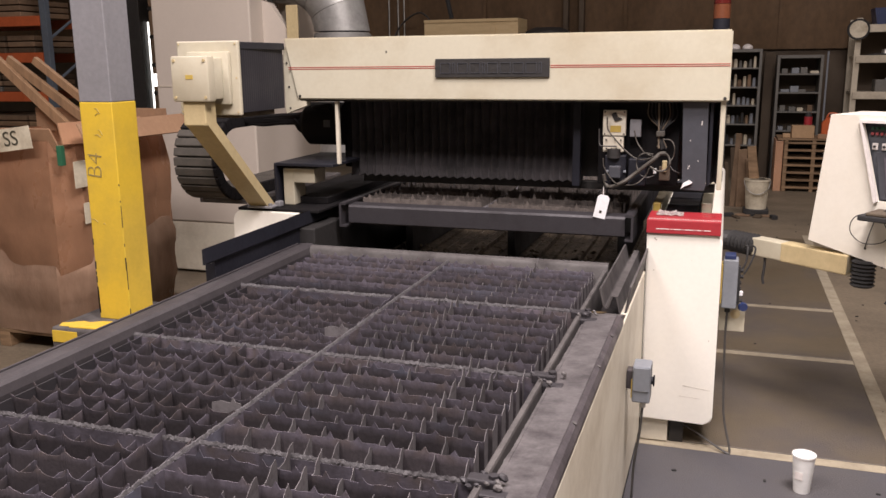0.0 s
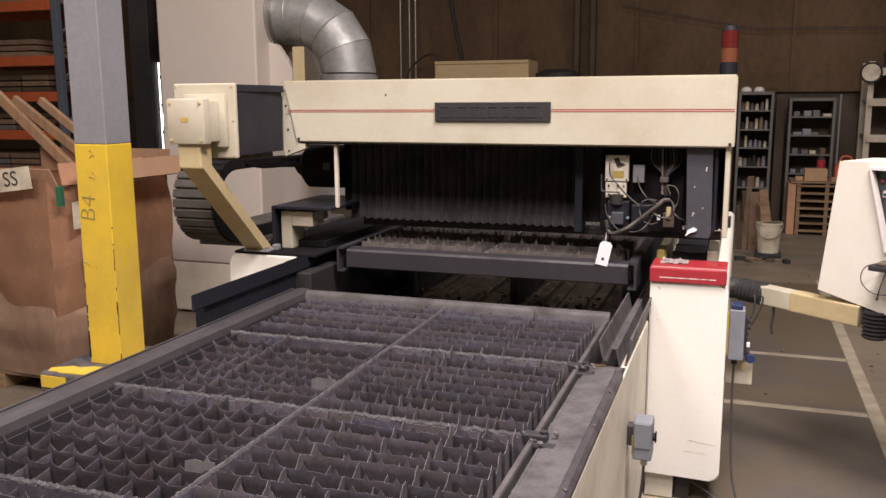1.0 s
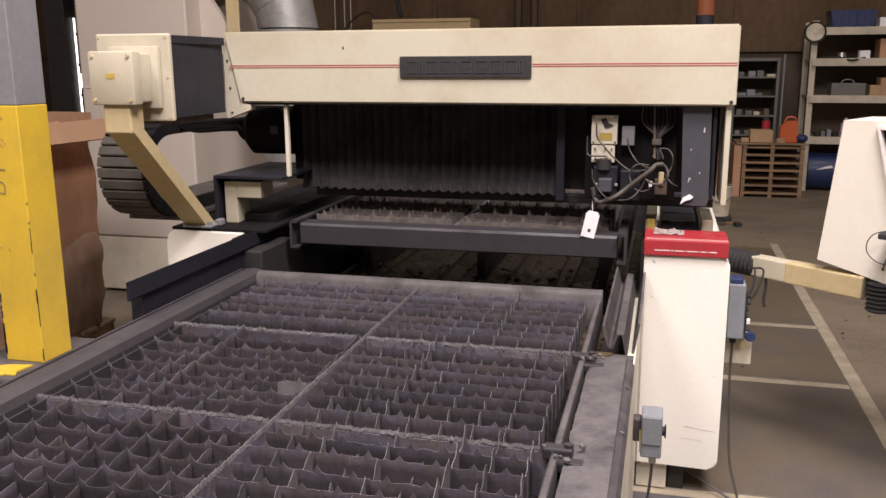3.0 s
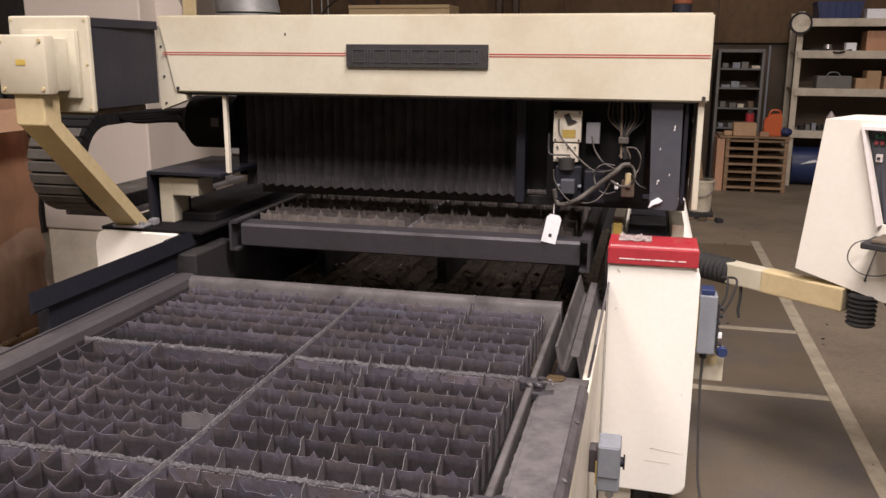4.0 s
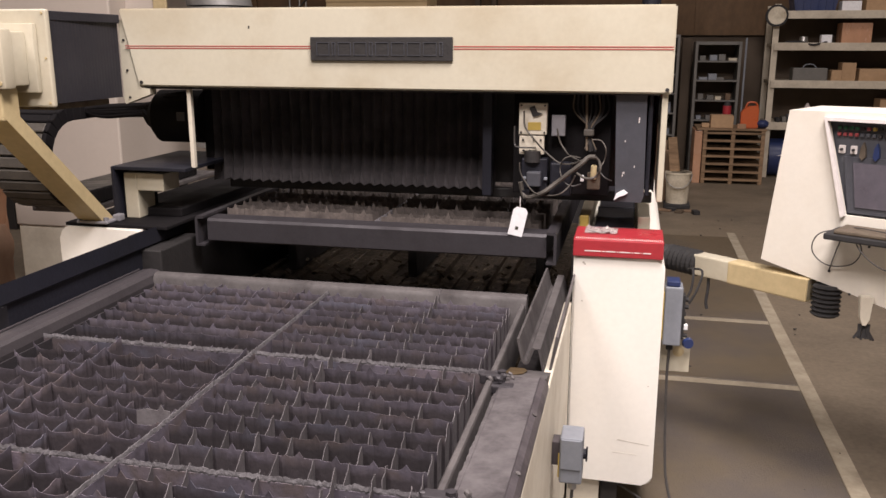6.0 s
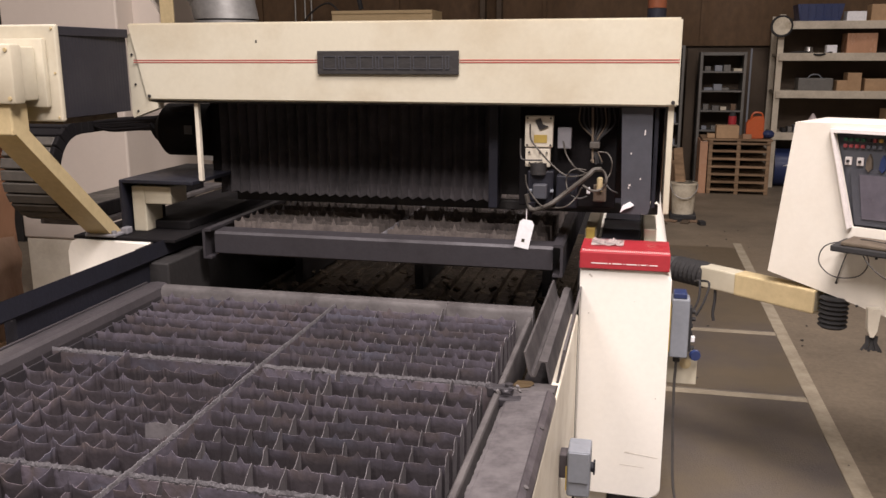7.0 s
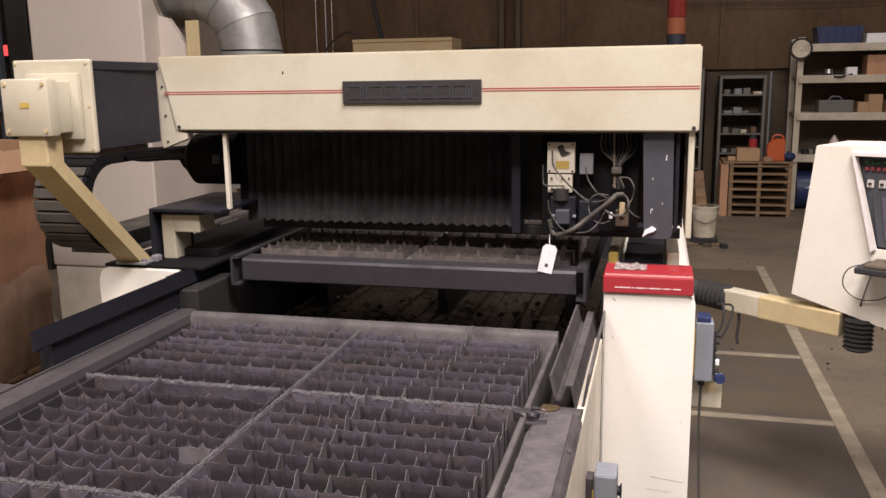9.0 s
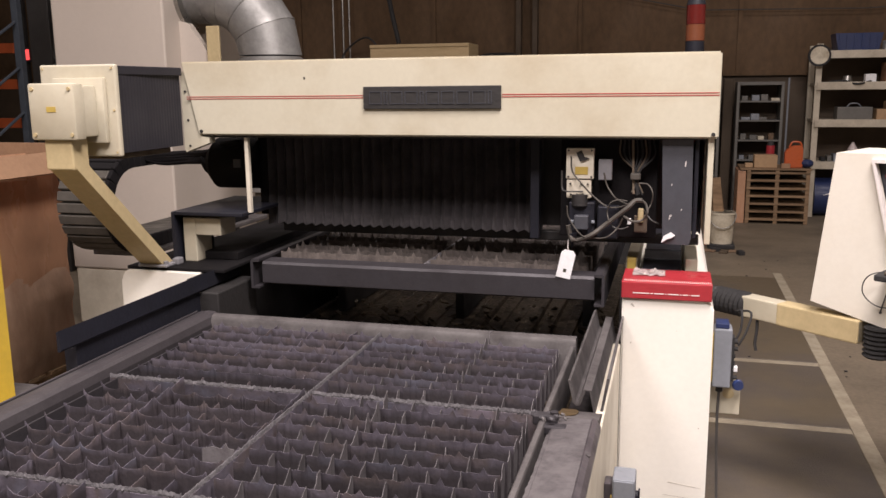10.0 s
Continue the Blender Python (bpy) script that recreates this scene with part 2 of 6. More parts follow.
def scorched(name, tones, rough, scale):
    """Heat-tinted, dusted steel: patches of several tones that differ from piece to piece, darkened low for cell shade.
    """
    m = surface(name, tones[0], tones[1], rough, 0.2, big=9, fine=120, stain=0.7, bump=0.12, random_value=0.30, grain=0.12)
    nt = m.node_tree
    hsv = [n for n in nt.nodes if n.bl_idname == "ShaderNodeHueSaturation"][0]
    co = [n for n in nt.nodes if n.bl_idname == "ShaderNodeTexCoord"][0]
    info = nt.nodes.new("ShaderNodeObjectInfo")
    shift = nt.nodes.new("ShaderNodeMath")
    shift.operation = "MULTIPLY"
    shift.inputs[1].default_value = 37.0
    nt.links.new(info.outputs["Random"], shift.inputs[0])
    add = nt.nodes.new("ShaderNodeVectorMath")
    nt.links.new(co.outputs["Object"], add.inputs[0]), nt.links.new(shift.outputs[0], add.inputs[1])
    n = nt.nodes.new("ShaderNodeTexNoise")
    n.inputs["Scale"].default_value, n.inputs["Detail"].default_value, n.inputs["Roughness"].default_value = scale, 3, 0.55
    nt.links.new(add.outputs[0], n.inputs["Vector"])
    ramp = nt.nodes.new("ShaderNodeValToRGB")
    el = ramp.color_ramp.elements
    el[0].position, el[1].position = 0.28, 0.74
    for f in (0.42, 0.5, 0.6):
        el.new(f)
    for e, c in zip(el, tones):
        e.color = (*c, 1)
    nt.links.new(n.outputs["Fac"], ramp.inputs[0])
    old = hsv.inputs["Color"].links[0].from_socket
    mix = nt.nodes.new("ShaderNodeMix")
    mix.data_type = "RGBA"
    mix.inputs[0].default_value = 0.9
    nt.links.new(old, mix.inputs[6]), nt.links.new(ramp.outputs[0], mix.inputs[7])
    # shade of the deep cells painted on the lower face, with a ragged border
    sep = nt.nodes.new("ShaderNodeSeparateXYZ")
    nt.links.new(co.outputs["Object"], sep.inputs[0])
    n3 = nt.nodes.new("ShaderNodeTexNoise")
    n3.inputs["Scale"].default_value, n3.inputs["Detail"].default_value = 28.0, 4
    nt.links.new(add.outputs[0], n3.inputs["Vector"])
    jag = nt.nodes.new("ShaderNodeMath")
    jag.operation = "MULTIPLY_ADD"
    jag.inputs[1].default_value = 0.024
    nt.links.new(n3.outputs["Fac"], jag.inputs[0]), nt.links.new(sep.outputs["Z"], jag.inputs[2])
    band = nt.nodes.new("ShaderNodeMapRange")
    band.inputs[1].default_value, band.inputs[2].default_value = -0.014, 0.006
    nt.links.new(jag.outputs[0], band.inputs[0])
    cell_shade = nt.nodes.new("ShaderNodeMix")
    cell_shade.data_type = "RGBA"
    cell_shade.inputs[6].default_value = (*tones[5], 1)
    nt.links.new(band.outputs[0], cell_shade.inputs[0]), nt.links.new(mix.outputs[2], cell_shade.inputs[7])
    nt.links.new(cell_shade.outputs[2], hsv.inputs["Color"])
    return m


# the last tone is painted shade for the lower slat faces
M_SLAT = scorched("slag_dusted_shaded_steel", ((0.122, 0.122, 0.160), (0.076, 0.065, 0.078), (0.120, 0.105, 0.132), (0.104, 0.082, 0.080), (0.158, 0.132, 0.162), (0.050, 0.042, 0.047)), 0.7, 7.0)


# ---- building tools ----
def box(bm, x0, x1, y0, y1, z0, z1, bevel=0.0, seg=2, turn=None):
    r = bmesh.ops.create_cube(bm, size=1.0, matrix=Matrix.LocRotScale(((x0 + x1) / 2, (y0 + y1) / 2, (z0 + z1) / 2), None, (x1 - x0, y1 - y0, z1 - z0)))
    vs = r["verts"]
    if bevel:
        es = list({e for v in vs for e in v.link_edges})
        b = bmesh.ops.bevel(bm, geom=es, offset=bevel, segments=seg, affect="EDGES", profile=0.5, clamp_overlap=True)
        vs = list({v for f in b["faces"] for v in f.verts} | {v for v in vs if v.is_valid})
    if turn is not None:
        bmesh.ops.transform(bm, matrix=turn, verts=vs)
    return vs


def prism(bm, pts, lo, hi, axis="y", turn=None):
    """A closed outline (two coordinates a point) pushed from lo to hi along an axis."""
    def place(p, d):
        return {"x": (d, p[0], p[1]), "y": (p[0], d, p[1]), "z": (p[0], p[1], d)}[axis]
    a = [bm.verts.new(place(p, lo)) for p in pts]
    b = [bm.verts.new(place(p, hi)) for p in pts]
    n = len(pts)
    bm.faces.new(a), bm.faces.new(b[::-1])
    for i in range(n):
        bm.faces.new((a[i], b[i], b[(i + 1) % n], a[(i + 1) % n]))
    if turn is not None:
        bmesh.ops.transform(bm, matrix=turn, verts=a + b)
    return a + b


def cyl(bm, base, axis, length, r0, r1=None, n=20):
    """A cylinder or cone from base along axis."""
    ax = Vector(axis).normalized()
    m = Matrix.Translation(Vector(base) + ax * length / 2) @ ax.to_track_quat("Z", "Y").to_matrix().to_4x4()
    return bmesh.ops.create_cone(bm, cap_ends=True, segments=n, radius1=r0, radius2=r0 if r1 is None else r1, depth=length, matrix=m)["verts"]


def sweep(bm, pts, r, n=8, radii=None):
    """A round tube along points."""
    pts = [Vector(p) for p in pts]
    rings, up = [], None
    for i, p in enumerate(pts):
        d = (pts[min(i + 1, len(pts) - 1)] - pts[max(i - 1, 0)]).normalized()
        if up is None:
            up = d.orthogonal().normalized()
        up = (up - d * up.dot(d)).normalized()
        side = d.cross(up)
        rr = radii[i] if radii else r
        rings.append([bm.verts.new(p + (up * math.cos(a) + side * math.sin(a)) * rr) for a in (2 * math.pi * k / n for k in range(n))])
    for a, b in zip(rings, rings[1:]):
        for k in range(n):
            bm.faces.new((a[k], a[(k + 1) % n], b[(k + 1) % n], b[k]))
    bm.faces.new(rings[0][::-1]), bm.faces.new(rings[-1])


def bend(points, steps=8):
    """A smooth line through points (Catmull-Rom)."""
    p = [Vector(q) for q in points]
    p = [2 * p[0] - p[1]] + p + [2 * p[-1] - p[-2]]
    out = []
    for i in range(1, len(p) - 2):
        for k in range(steps):
            t = k / steps
            a, b, c, d = p[i - 1:i + 3]
            out.append(0.5 * (2 * b + (c - a) * t + (2 * a - 5 * b + 4 * c - d) * t * t + (3 * b - a - 3 * c + d) * t ** 3))
    return out + [p[-2]]


def thing(name, at, label, category, group="", kind=""):
    ob = new(name)
    ob.empty_display_size = 0.1
    ob.location = at
    return tagged(ob, label, category, group, kind)


def mesh_of(name, bm, material, smooth=False):
    bmesh.ops.recalc_face_normals(bm, faces=bm.faces[:])
    me = bpy.data.meshes.new(name)
    bm.to_mesh(me)
    bm.free()
    me.materials.append(material)
    if smooth:
        for p in me.polygons:
            p.use_smooth = True
        me.set_sharp_from_angle(angle=radians(35))
    return me


def part(name, bm, material, parent, label="", smooth=False):
    """Links a bmesh, given in world places, as one mesh under a thing or part."""
    ob = new(name, mesh_of(name, bm, material, smooth))
    ob.parent = parent
    at = parent.location if parent.parent is None else Vector((0, 0, 0))
    ob.matrix_parent_inverse = Matrix.Translation(-at)
    return tagged(ob, label)


def piece(name, me, parent, place):
    """A further object on shared mesh data, at a world pose."""
    ob = new(name, me)
    ob.parent = parent
    at = parent.location if parent.parent is None else Vector((0, 0, 0))
    ob.matrix_parent_inverse = Matrix.Translation(-at)
    ob.matrix_basis = place
    return ob


def solid(name, bm, material, label, category, kind="", group="", smooth=False):
    """One mesh as a thing of its own."""
    return tagged(new(name, mesh_of(name, bm, material, smooth)), label, category, group, kind)


def B():
    return bmesh.new()


def boxed(name, material, parent, dims, bevel=0.004, label="", smooth=False):
    bm = B()
    box(bm, *dims, bevel=bevel)
    return part(name, bm, material, parent, label, smooth)


def lettering(text, size, depth=0.0006, thin=0.0):
    cu = bpy.data.curves.new("lettering", "FONT")
    cu.body, cu.size, cu.extrude, cu.align_x, cu.align_y = text, size, depth, "CENTER", "CENTER"
    cu.offset = thin
    ob = bpy.data.objects.new("lettering", cu)
    me = bpy.data.meshes.new_from_object(ob)
    bpy.data.objects.remove(ob)
    return me


# ---- setting ----
bm = B()
box(bm, -14, 12, -9, 13.4, -0.2, 0)
solid("floor", bm, M_CONCRETE, "stained brown concrete workshop floor", "floor", "structure")
bm = B()
box(bm, -14, 12, 13.2, 13.4, 1.78, 7)
for k in range(12):
    x = -13 + k * 2.1
    box(bm, x, x + 0.05, 13.17, 13.2, 1.78, 7)
box(bm, -14, 12, 13.15, 13.2, 1.76, 1.83)
solid("wall_back", bm, M_WALL, "grimy brown sheet wall with vertical seams", "wall", "structure")
bm = B()
box(bm, -14, 12, 13.22, 13.4, 0, 1.76)
solid("wall_back_lower", bm, M_WALL_LOW, "dark lower wall panelling", "wall", "structure")
# out-of-view walls added to close the room and reflect fill light
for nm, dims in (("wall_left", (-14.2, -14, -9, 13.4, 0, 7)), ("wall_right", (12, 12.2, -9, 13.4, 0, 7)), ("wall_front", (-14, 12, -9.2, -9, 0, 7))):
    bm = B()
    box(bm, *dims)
    solid(nm, bm, M_WALL_BOUNCE, "unseen pale wall added to bounce fill light", "wall", "structure")
# roof out of view, added as a reflector as well
bm = B()
box(bm, -14, 12, -9, 13.4, 7, 7.2)
for k in range(9):
    box(bm, -14, 12, -8 + k * 2.5, -7.85 + k * 2.5, 6.6, 7.0)
solid("ceiling", bm, M_CEIL, "unseen roof deck on joists, pale to bounce fill light", "ceiling", "structure")

# floor mats with tape between them
for y0, y1, m, lab in ((1.2, 3.795, M_MAT_BLUE, "dusty slate-coloured floor mat"), (3.87, 5.125, M_MAT, "brown ribbed floor mat"),
                       (5.195, 6.155, M_MAT, "brown ribbed floor mat"), (6.225, 8.6, M_MAT, "brown ribbed floor mat")):
    bm = B()
    box(bm, 0.6, 1.83, y0, y1, 0.0, 0.006, bevel=0.003, seg=1)
    solid("floor_mat", bm, m, lab + " between tape lines", "floor mat")
for x0, x1, y0, y1 in ((1.835, 1.905, 1.2, 8.8), (0.6, 1.832, 3.80, 3.865), (0.6, 1.832, 5.13, 5.19), (0.6, 1.832, 6.16, 6.22)):
    bm = B()
    box(bm, x0, x1, y0, y1, 0.0, 0.004)
    solid("floor_marking", bm, M_TAPE, "worn pale floor marking line", "floor marking", "structure")


# ---- shuttle table with its grating ----
CELL = 0.0762


def slat_outline(cells, seed, tip, dip, scallop):
    """Top edge of a cutting slat: worn points over shallow hollows."""
    rnd = random.Random(seed)
    top = [(0.0, -dip * 0.4)]
    for c in range(cells):
        x0 = c * CELL
        worn = rnd.random()
        h = tip * (0.1 if worn < 0.12 else 0.6 + 0.5 * rnd.random())
        j = (rnd.random() - 0.5) * 0.010
        if scallop < 0:
            # deep rounded hollows between broad peaks at the cell borders
            d = 0.8 + 0.4 * worn
            top += [(x0 + 0.0762 * f, scallop * d * g - 0.0015 * rnd.random() + (h if f == 0 else 0.0)) for f, g in
                    ((0, 0), (0.04, 0), (0.08, 0.2), (0.14, 0.55), (0.22, 0.82), (0.36, 1), (0.62, 1), (0.78, 0.82), (0.86, 0.55), (0.92, 0.2), (0.96, 0))]
        elif scallop:
            # burnt away on the near side of each crossing slat, whole on the far side
            top += [(x0 + 0.0762 * f, -scallop * (0.75 + 0.5 * worn) * g - 0.003 * rnd.random()) for f, g in ((0.02, 0.5), (0.08, 0.95), (0.22, 1), (0.42, 0.85), (0.6, 0.55), (0.78, 0.2), (0.93, 0.0), (0.99, 0.0))]
        else:
            top += [(x0 + 0.003, -dip * rnd.random()), (x0 + 0.016, -dip * (0.4 + 0.6 * rnd.random())), (x0 + 0.0285 + j, -dip * rnd.random()),
                    (x0 + 0.0381 + j, h), (x0 + 0.0475 + j, -dip * rnd.random()), (x0 + 0.060, -dip * (0.4 + 0.6 * rnd.random())), (x0 + 0.074, -dip * rnd.random())]
    return top + [(cells * CELL, -dip * 0.4)]


def slat_mesh(name, material, cells, seed, tip=0.013, dip=0.005, deep=0.095, thick=0.0022, wave=0.003, scallop=0.0):
    rnd = random.Random(seed * 7 + 1)
    top = slat_outline(cells, seed, tip, dip, scallop)
    ph, fr = rnd.random() * 6, 7 + rnd.random() * 9
    vs, fs = [], []
    for x, z in top:
        y = wave * math.sin(ph + fr * x)
        lean = (rnd.random() - 0.5) * 0.004
        vs += [(x, y - thick / 2, -deep), (x, y + thick / 2, -deep), (x, y + lean - thick / 2, z), (x, y + lean + thick / 2, z)]
    n = len(top)
    for i in range(n - 1):
        a, b = 4 * i, 4 * i + 4
        fs += [(a, b, b + 2, a + 2), (a + 1, a + 3, b + 3, b + 1), (a + 2, b + 2, b + 3, a + 3), (a, a + 1, b + 1, b)]
    fs += [(0, 2, 3, 1), (4 * n - 4, 4 * n - 3, 4 * n - 1, 4 * n - 2)]
    me = bpy.data.meshes.new(name)
    me.from_pydata(vs, [], fs)
    me.materials.append(material)
    return me


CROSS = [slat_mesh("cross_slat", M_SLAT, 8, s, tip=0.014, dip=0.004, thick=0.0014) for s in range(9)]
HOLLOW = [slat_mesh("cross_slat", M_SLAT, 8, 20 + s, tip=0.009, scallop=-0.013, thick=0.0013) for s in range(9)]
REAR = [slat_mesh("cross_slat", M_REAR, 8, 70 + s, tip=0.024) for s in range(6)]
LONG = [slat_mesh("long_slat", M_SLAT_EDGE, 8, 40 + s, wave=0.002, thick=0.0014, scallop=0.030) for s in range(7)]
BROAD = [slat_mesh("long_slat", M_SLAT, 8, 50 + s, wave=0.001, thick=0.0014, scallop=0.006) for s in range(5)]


def crust_bar(bm, x0, x1, y0, y1, z0, z1, seed, cake=1.0):
    """A bar whose top is caked with uneven slag."""
    rnd = random.Random(seed)
    along_x = (x1 - x0) > (y1 - y0)
    n = int((x1 - x0 if along_x else y1 - y0) / 0.005)
    rows = []
    for i in range(n + 1):
        f = i / n
        u = i * 0.005
        h = z1 - 0.003 + cake * 0.005 * noise.noise((u * 31, seed, 0)) + cake * 0.003 * noise.noise((u * 97, seed, 5)) + 0.002 * rnd.random() + cake * 0.007 * rnd.random() ** 4
        w = cake * max(0.0, 0.003 * noise.noise((u * 23, seed, 3)) + 0.003 * noise.noise((u * 80, seed, 8))) + 0.0008 * rnd.random() + cake * 0.005 * rnd.random() ** 5
        cx, cy = (x0 + (x1 - x0) * f, (y0 + y1) / 2) if along_x else ((x0 + x1) / 2, y0 + (y1 - y0) * f)
        hw = ((y1 - y0) if along_x else (x1 - x0)) / 2
        ring = []
        for s, z in ((-hw, z0), (-hw, h - 0.020), (-hw - w, h - 0.008), (-hw * 0.3, h), (hw * 0.5, h - 0.002 * rnd.random()), (hw + w, h - 0.009), (hw, h - 0.021), (hw, z0)):
            ring.append(bm.verts.new((cx, cy + s, z) if along_x else (cx + s, cy, z)))
        rows.append(ring)
    for a, b in zip(rows, rows[1:]):
        for k in range(7):
            bm.faces.new((a[k], a[k + 1], b[k + 1], b[k]))
    bm.faces.new(rows[0]), bm.faces.new(rows[-1][::-1])


TOP = 0.812
BAYS = (1.15, 1.77, 2.39, 3.025, 3.63)


def grating(table, y_bays, top, x_left, x_mid, seed):
    rnd = random.Random(seed)
    for y0 in y_bays:
        for xs, kinds, runs, off, low in ((x_left, HOLLOW if y0 < 2.9 else CROSS, BROAD, 0.0, 0.014 if y0 < 2.9 else 0.024), (x_mid, CROSS, LONG, -0.008, 0.001)):
            for k in range(1, 8):
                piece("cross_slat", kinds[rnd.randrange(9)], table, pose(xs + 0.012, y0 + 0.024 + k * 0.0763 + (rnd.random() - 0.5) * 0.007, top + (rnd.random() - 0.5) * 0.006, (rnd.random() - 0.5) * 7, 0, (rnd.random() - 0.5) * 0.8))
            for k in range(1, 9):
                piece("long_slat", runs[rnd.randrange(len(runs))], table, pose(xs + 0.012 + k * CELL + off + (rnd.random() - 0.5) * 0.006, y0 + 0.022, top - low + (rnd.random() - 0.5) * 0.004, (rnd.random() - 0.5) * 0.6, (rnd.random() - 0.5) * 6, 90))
        # the end plate of one slat, buckled and pale, stands against the centre divider
        if y0 > 2.9:
            continue
        bm = B()
        prism(bm, [(-0.085, -0.03), (-0.085, 0.004), (-0.06, 0.010), (-0.035, 0.006), (-0.028, 0.020), (-0.020, 0.008), (-0.006, 0.006), (-0.006, -0.03)], -0.0015, 0.0015, "y", turn=pose(0, y0 + 0.17 + 0.05 * rnd.random(), top + 0.001, -8, 0, 4))
        part("buckled_plate", bm, M_SLAT_EDGE, table, "pale buckled slat end")


table = thing("shuttle_table", (0.0, 2.4, 0.0), "laser cutter shuttle table with slag-crusted steel grating", "cutting table")
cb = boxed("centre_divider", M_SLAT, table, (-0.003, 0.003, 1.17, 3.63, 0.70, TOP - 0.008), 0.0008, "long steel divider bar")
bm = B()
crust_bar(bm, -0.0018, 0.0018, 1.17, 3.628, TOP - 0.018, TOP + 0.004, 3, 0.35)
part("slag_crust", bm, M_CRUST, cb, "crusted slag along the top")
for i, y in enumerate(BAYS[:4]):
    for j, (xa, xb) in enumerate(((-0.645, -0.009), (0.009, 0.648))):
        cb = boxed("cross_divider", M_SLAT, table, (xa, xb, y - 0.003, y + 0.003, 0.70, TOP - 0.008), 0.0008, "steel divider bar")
        bm = B()
        crust_bar(bm, xa, xb, y - 0.0018, y + 0.0018, TOP - 0.020, TOP + 0.005, 11 + i * 2 + j, 0.6)
        part("slag_crust", bm, M_CRUST, cb, "crusted slag along the top")
bm = B()
prism(bm, [(3.632, 0.70), (3.632, 0.815), (3.640, 0.828), (3.655, 0.834), (3.672, 0.832), (3.684, 0.822), (3.686, 0.70)], -0.66, 0.672, "x")
part("end_bar", bm, M_DUST, table, "dusty rounded end bar", True)
# left rail: thin outer lip, groove, broad rounded top, steep inner face and a thin slat ledge
bm = B()
prism(bm, [(-0.664, 0.69), (-0.658, 0.80), (-0.664, 0.824), (-0.674, 0.832), (-0.700, 0.834), (-0.732, 0.830), (-0.740, 0.822), (-0.7405, 0.795), (-0.7462, 0.795), (-0.7465, 0.829), (-0.750, 0.831), (-0.7525, 0.829), (-0.7525, 0.69)], 0.9, 3.69, "y")
part("side_rail", bm, M_RAILTOP, table, "long dusty grey rail with a groove")
bm = B()
prism(bm, [(-0.645, 0.69), (-0.645, 0.792), (-0.623, 0.797), (-0.621, 0.803), (-0.618, 0.803), (-0.618, 0.69)], 0.9, 3.63, "y")
part("slat_ledge", bm, M_RAIL, table, "thin ledge that carries the slat ends")
bm = B()
prism(bm, [(0.654, 0.69), (0.654, 0.808), (0.658, 0.812), (0.669, 0.812), (0.671, 0.806), (0.672, 0.69)], 0.9, 3.62, "y")
part("side_rail", bm, M_DUST, table, "long dusty grey rail")
clip_rnd = random.Random(19)
for y in (1.78, 2.39, 3.0):
    bm = B()
    box(bm, 0.636, 0.70, y - 0.022, y + 0.012, 0.795, 0.822, bevel=0.004)
    box(bm, 0.664, 0.725, y - 0.05, y - 0.02, 0.782, 0.806, bevel=0.004)
    cyl(bm, (0.690, y - 0.004, 0.815), (0, 0, 1), 0.014, 0.011, n=6)
    clip = part("rail_clip", bm, M_RAIL, table, "crusted clamp on the rail")
    for k in range(9):
        q = 0.004 + 0.007 * clip_rnd.random()
        bm = B()
        bmesh.ops.create_icosphere(bm, subdivisions=1, radius=q, matrix=pose(0.632 + 0.09 * clip_rnd.random(), y - 0.055 + 0.075 * clip_rnd.random(), 0.812 + 0.010 * clip_rnd.random(), 90 * clip_rnd.random(), 60 * clip_rnd.random()) @ Matrix.Diagonal((1.3, 0.9, 0.7, 1)))
        part("slag_lump", bm, M_DUST if k % 3 == 0 else M_RAIL, clip)
grating(table, BAYS[:4], TOP, -0.634, 0.0, 5)
bm = B()
box(bm, -0.66, 0.67, 0.9, 3.64, 0.52, 0.53)
part("slag_tray", bm, M_BLACK, table, "dark slag tray under the grating")

# ---- machine base round the table ----
base = thing("cutter_base", (0.0, 2.5, 0.0), "laser cutter base with cream side panels and dusty ledges", "machine base")
bm = B()
prism(bm, [(0.684, 0.777), (0.684, 0.796), (0.690, 0.802), (0.782, 0.808), (0.782, 0.777)], 0.9, 3.02, "y")
part("ledge", bm, M_LEDGE, base, "dust-covered steel ledge with dark stains")
bm = B()
prism(bm, [(3.021, 0.765), (3.021, 0.805), (3.06, 0.800), (3.158, 0.772), (3.158, 0.765)], 0.690, 0.800, "x")
part("ledge_end", bm, M_DUST, base, "pale dusty ledge end below the channel")
bm = B()
prism(bm, [(0.691, 3.05), (0.712, 3.035), (0.738, 3.05), (0.742, 3.10), (0.728, 3.156), (0.691, 3.156)], 0.0, 0.0015, "z")
for v in bm.verts:
    v.co.z += 0.8035 - max(0.0, v.co.y - 3.06) * 0.286
part("brown_stain", bm, M_STAIN, base, "dried brown oil stain")
bm = B()
prism(bm, [(0.7825, 0.777), (0.7825, 0.809), (0.786, 0.811), (0.798, 0.803), (0.806, 0.790), (0.806, 0.777)], 0.9, 3.02, "y")
edge = part("ledge_edge", bm, M_DARKEDGE, base, "dark rolled edge")
for y in (1.35, 2.12, 2.52, 2.80):
    bm = B()
    cyl(bm, (0.793, y, 0.803), (0.5, 0, 1), 0.006, 0.006, n=8)
    part("bolt", bm, M_DUST, edge, "small bolt head")
bm = B()
rnd = random.Random(8)
prev = None
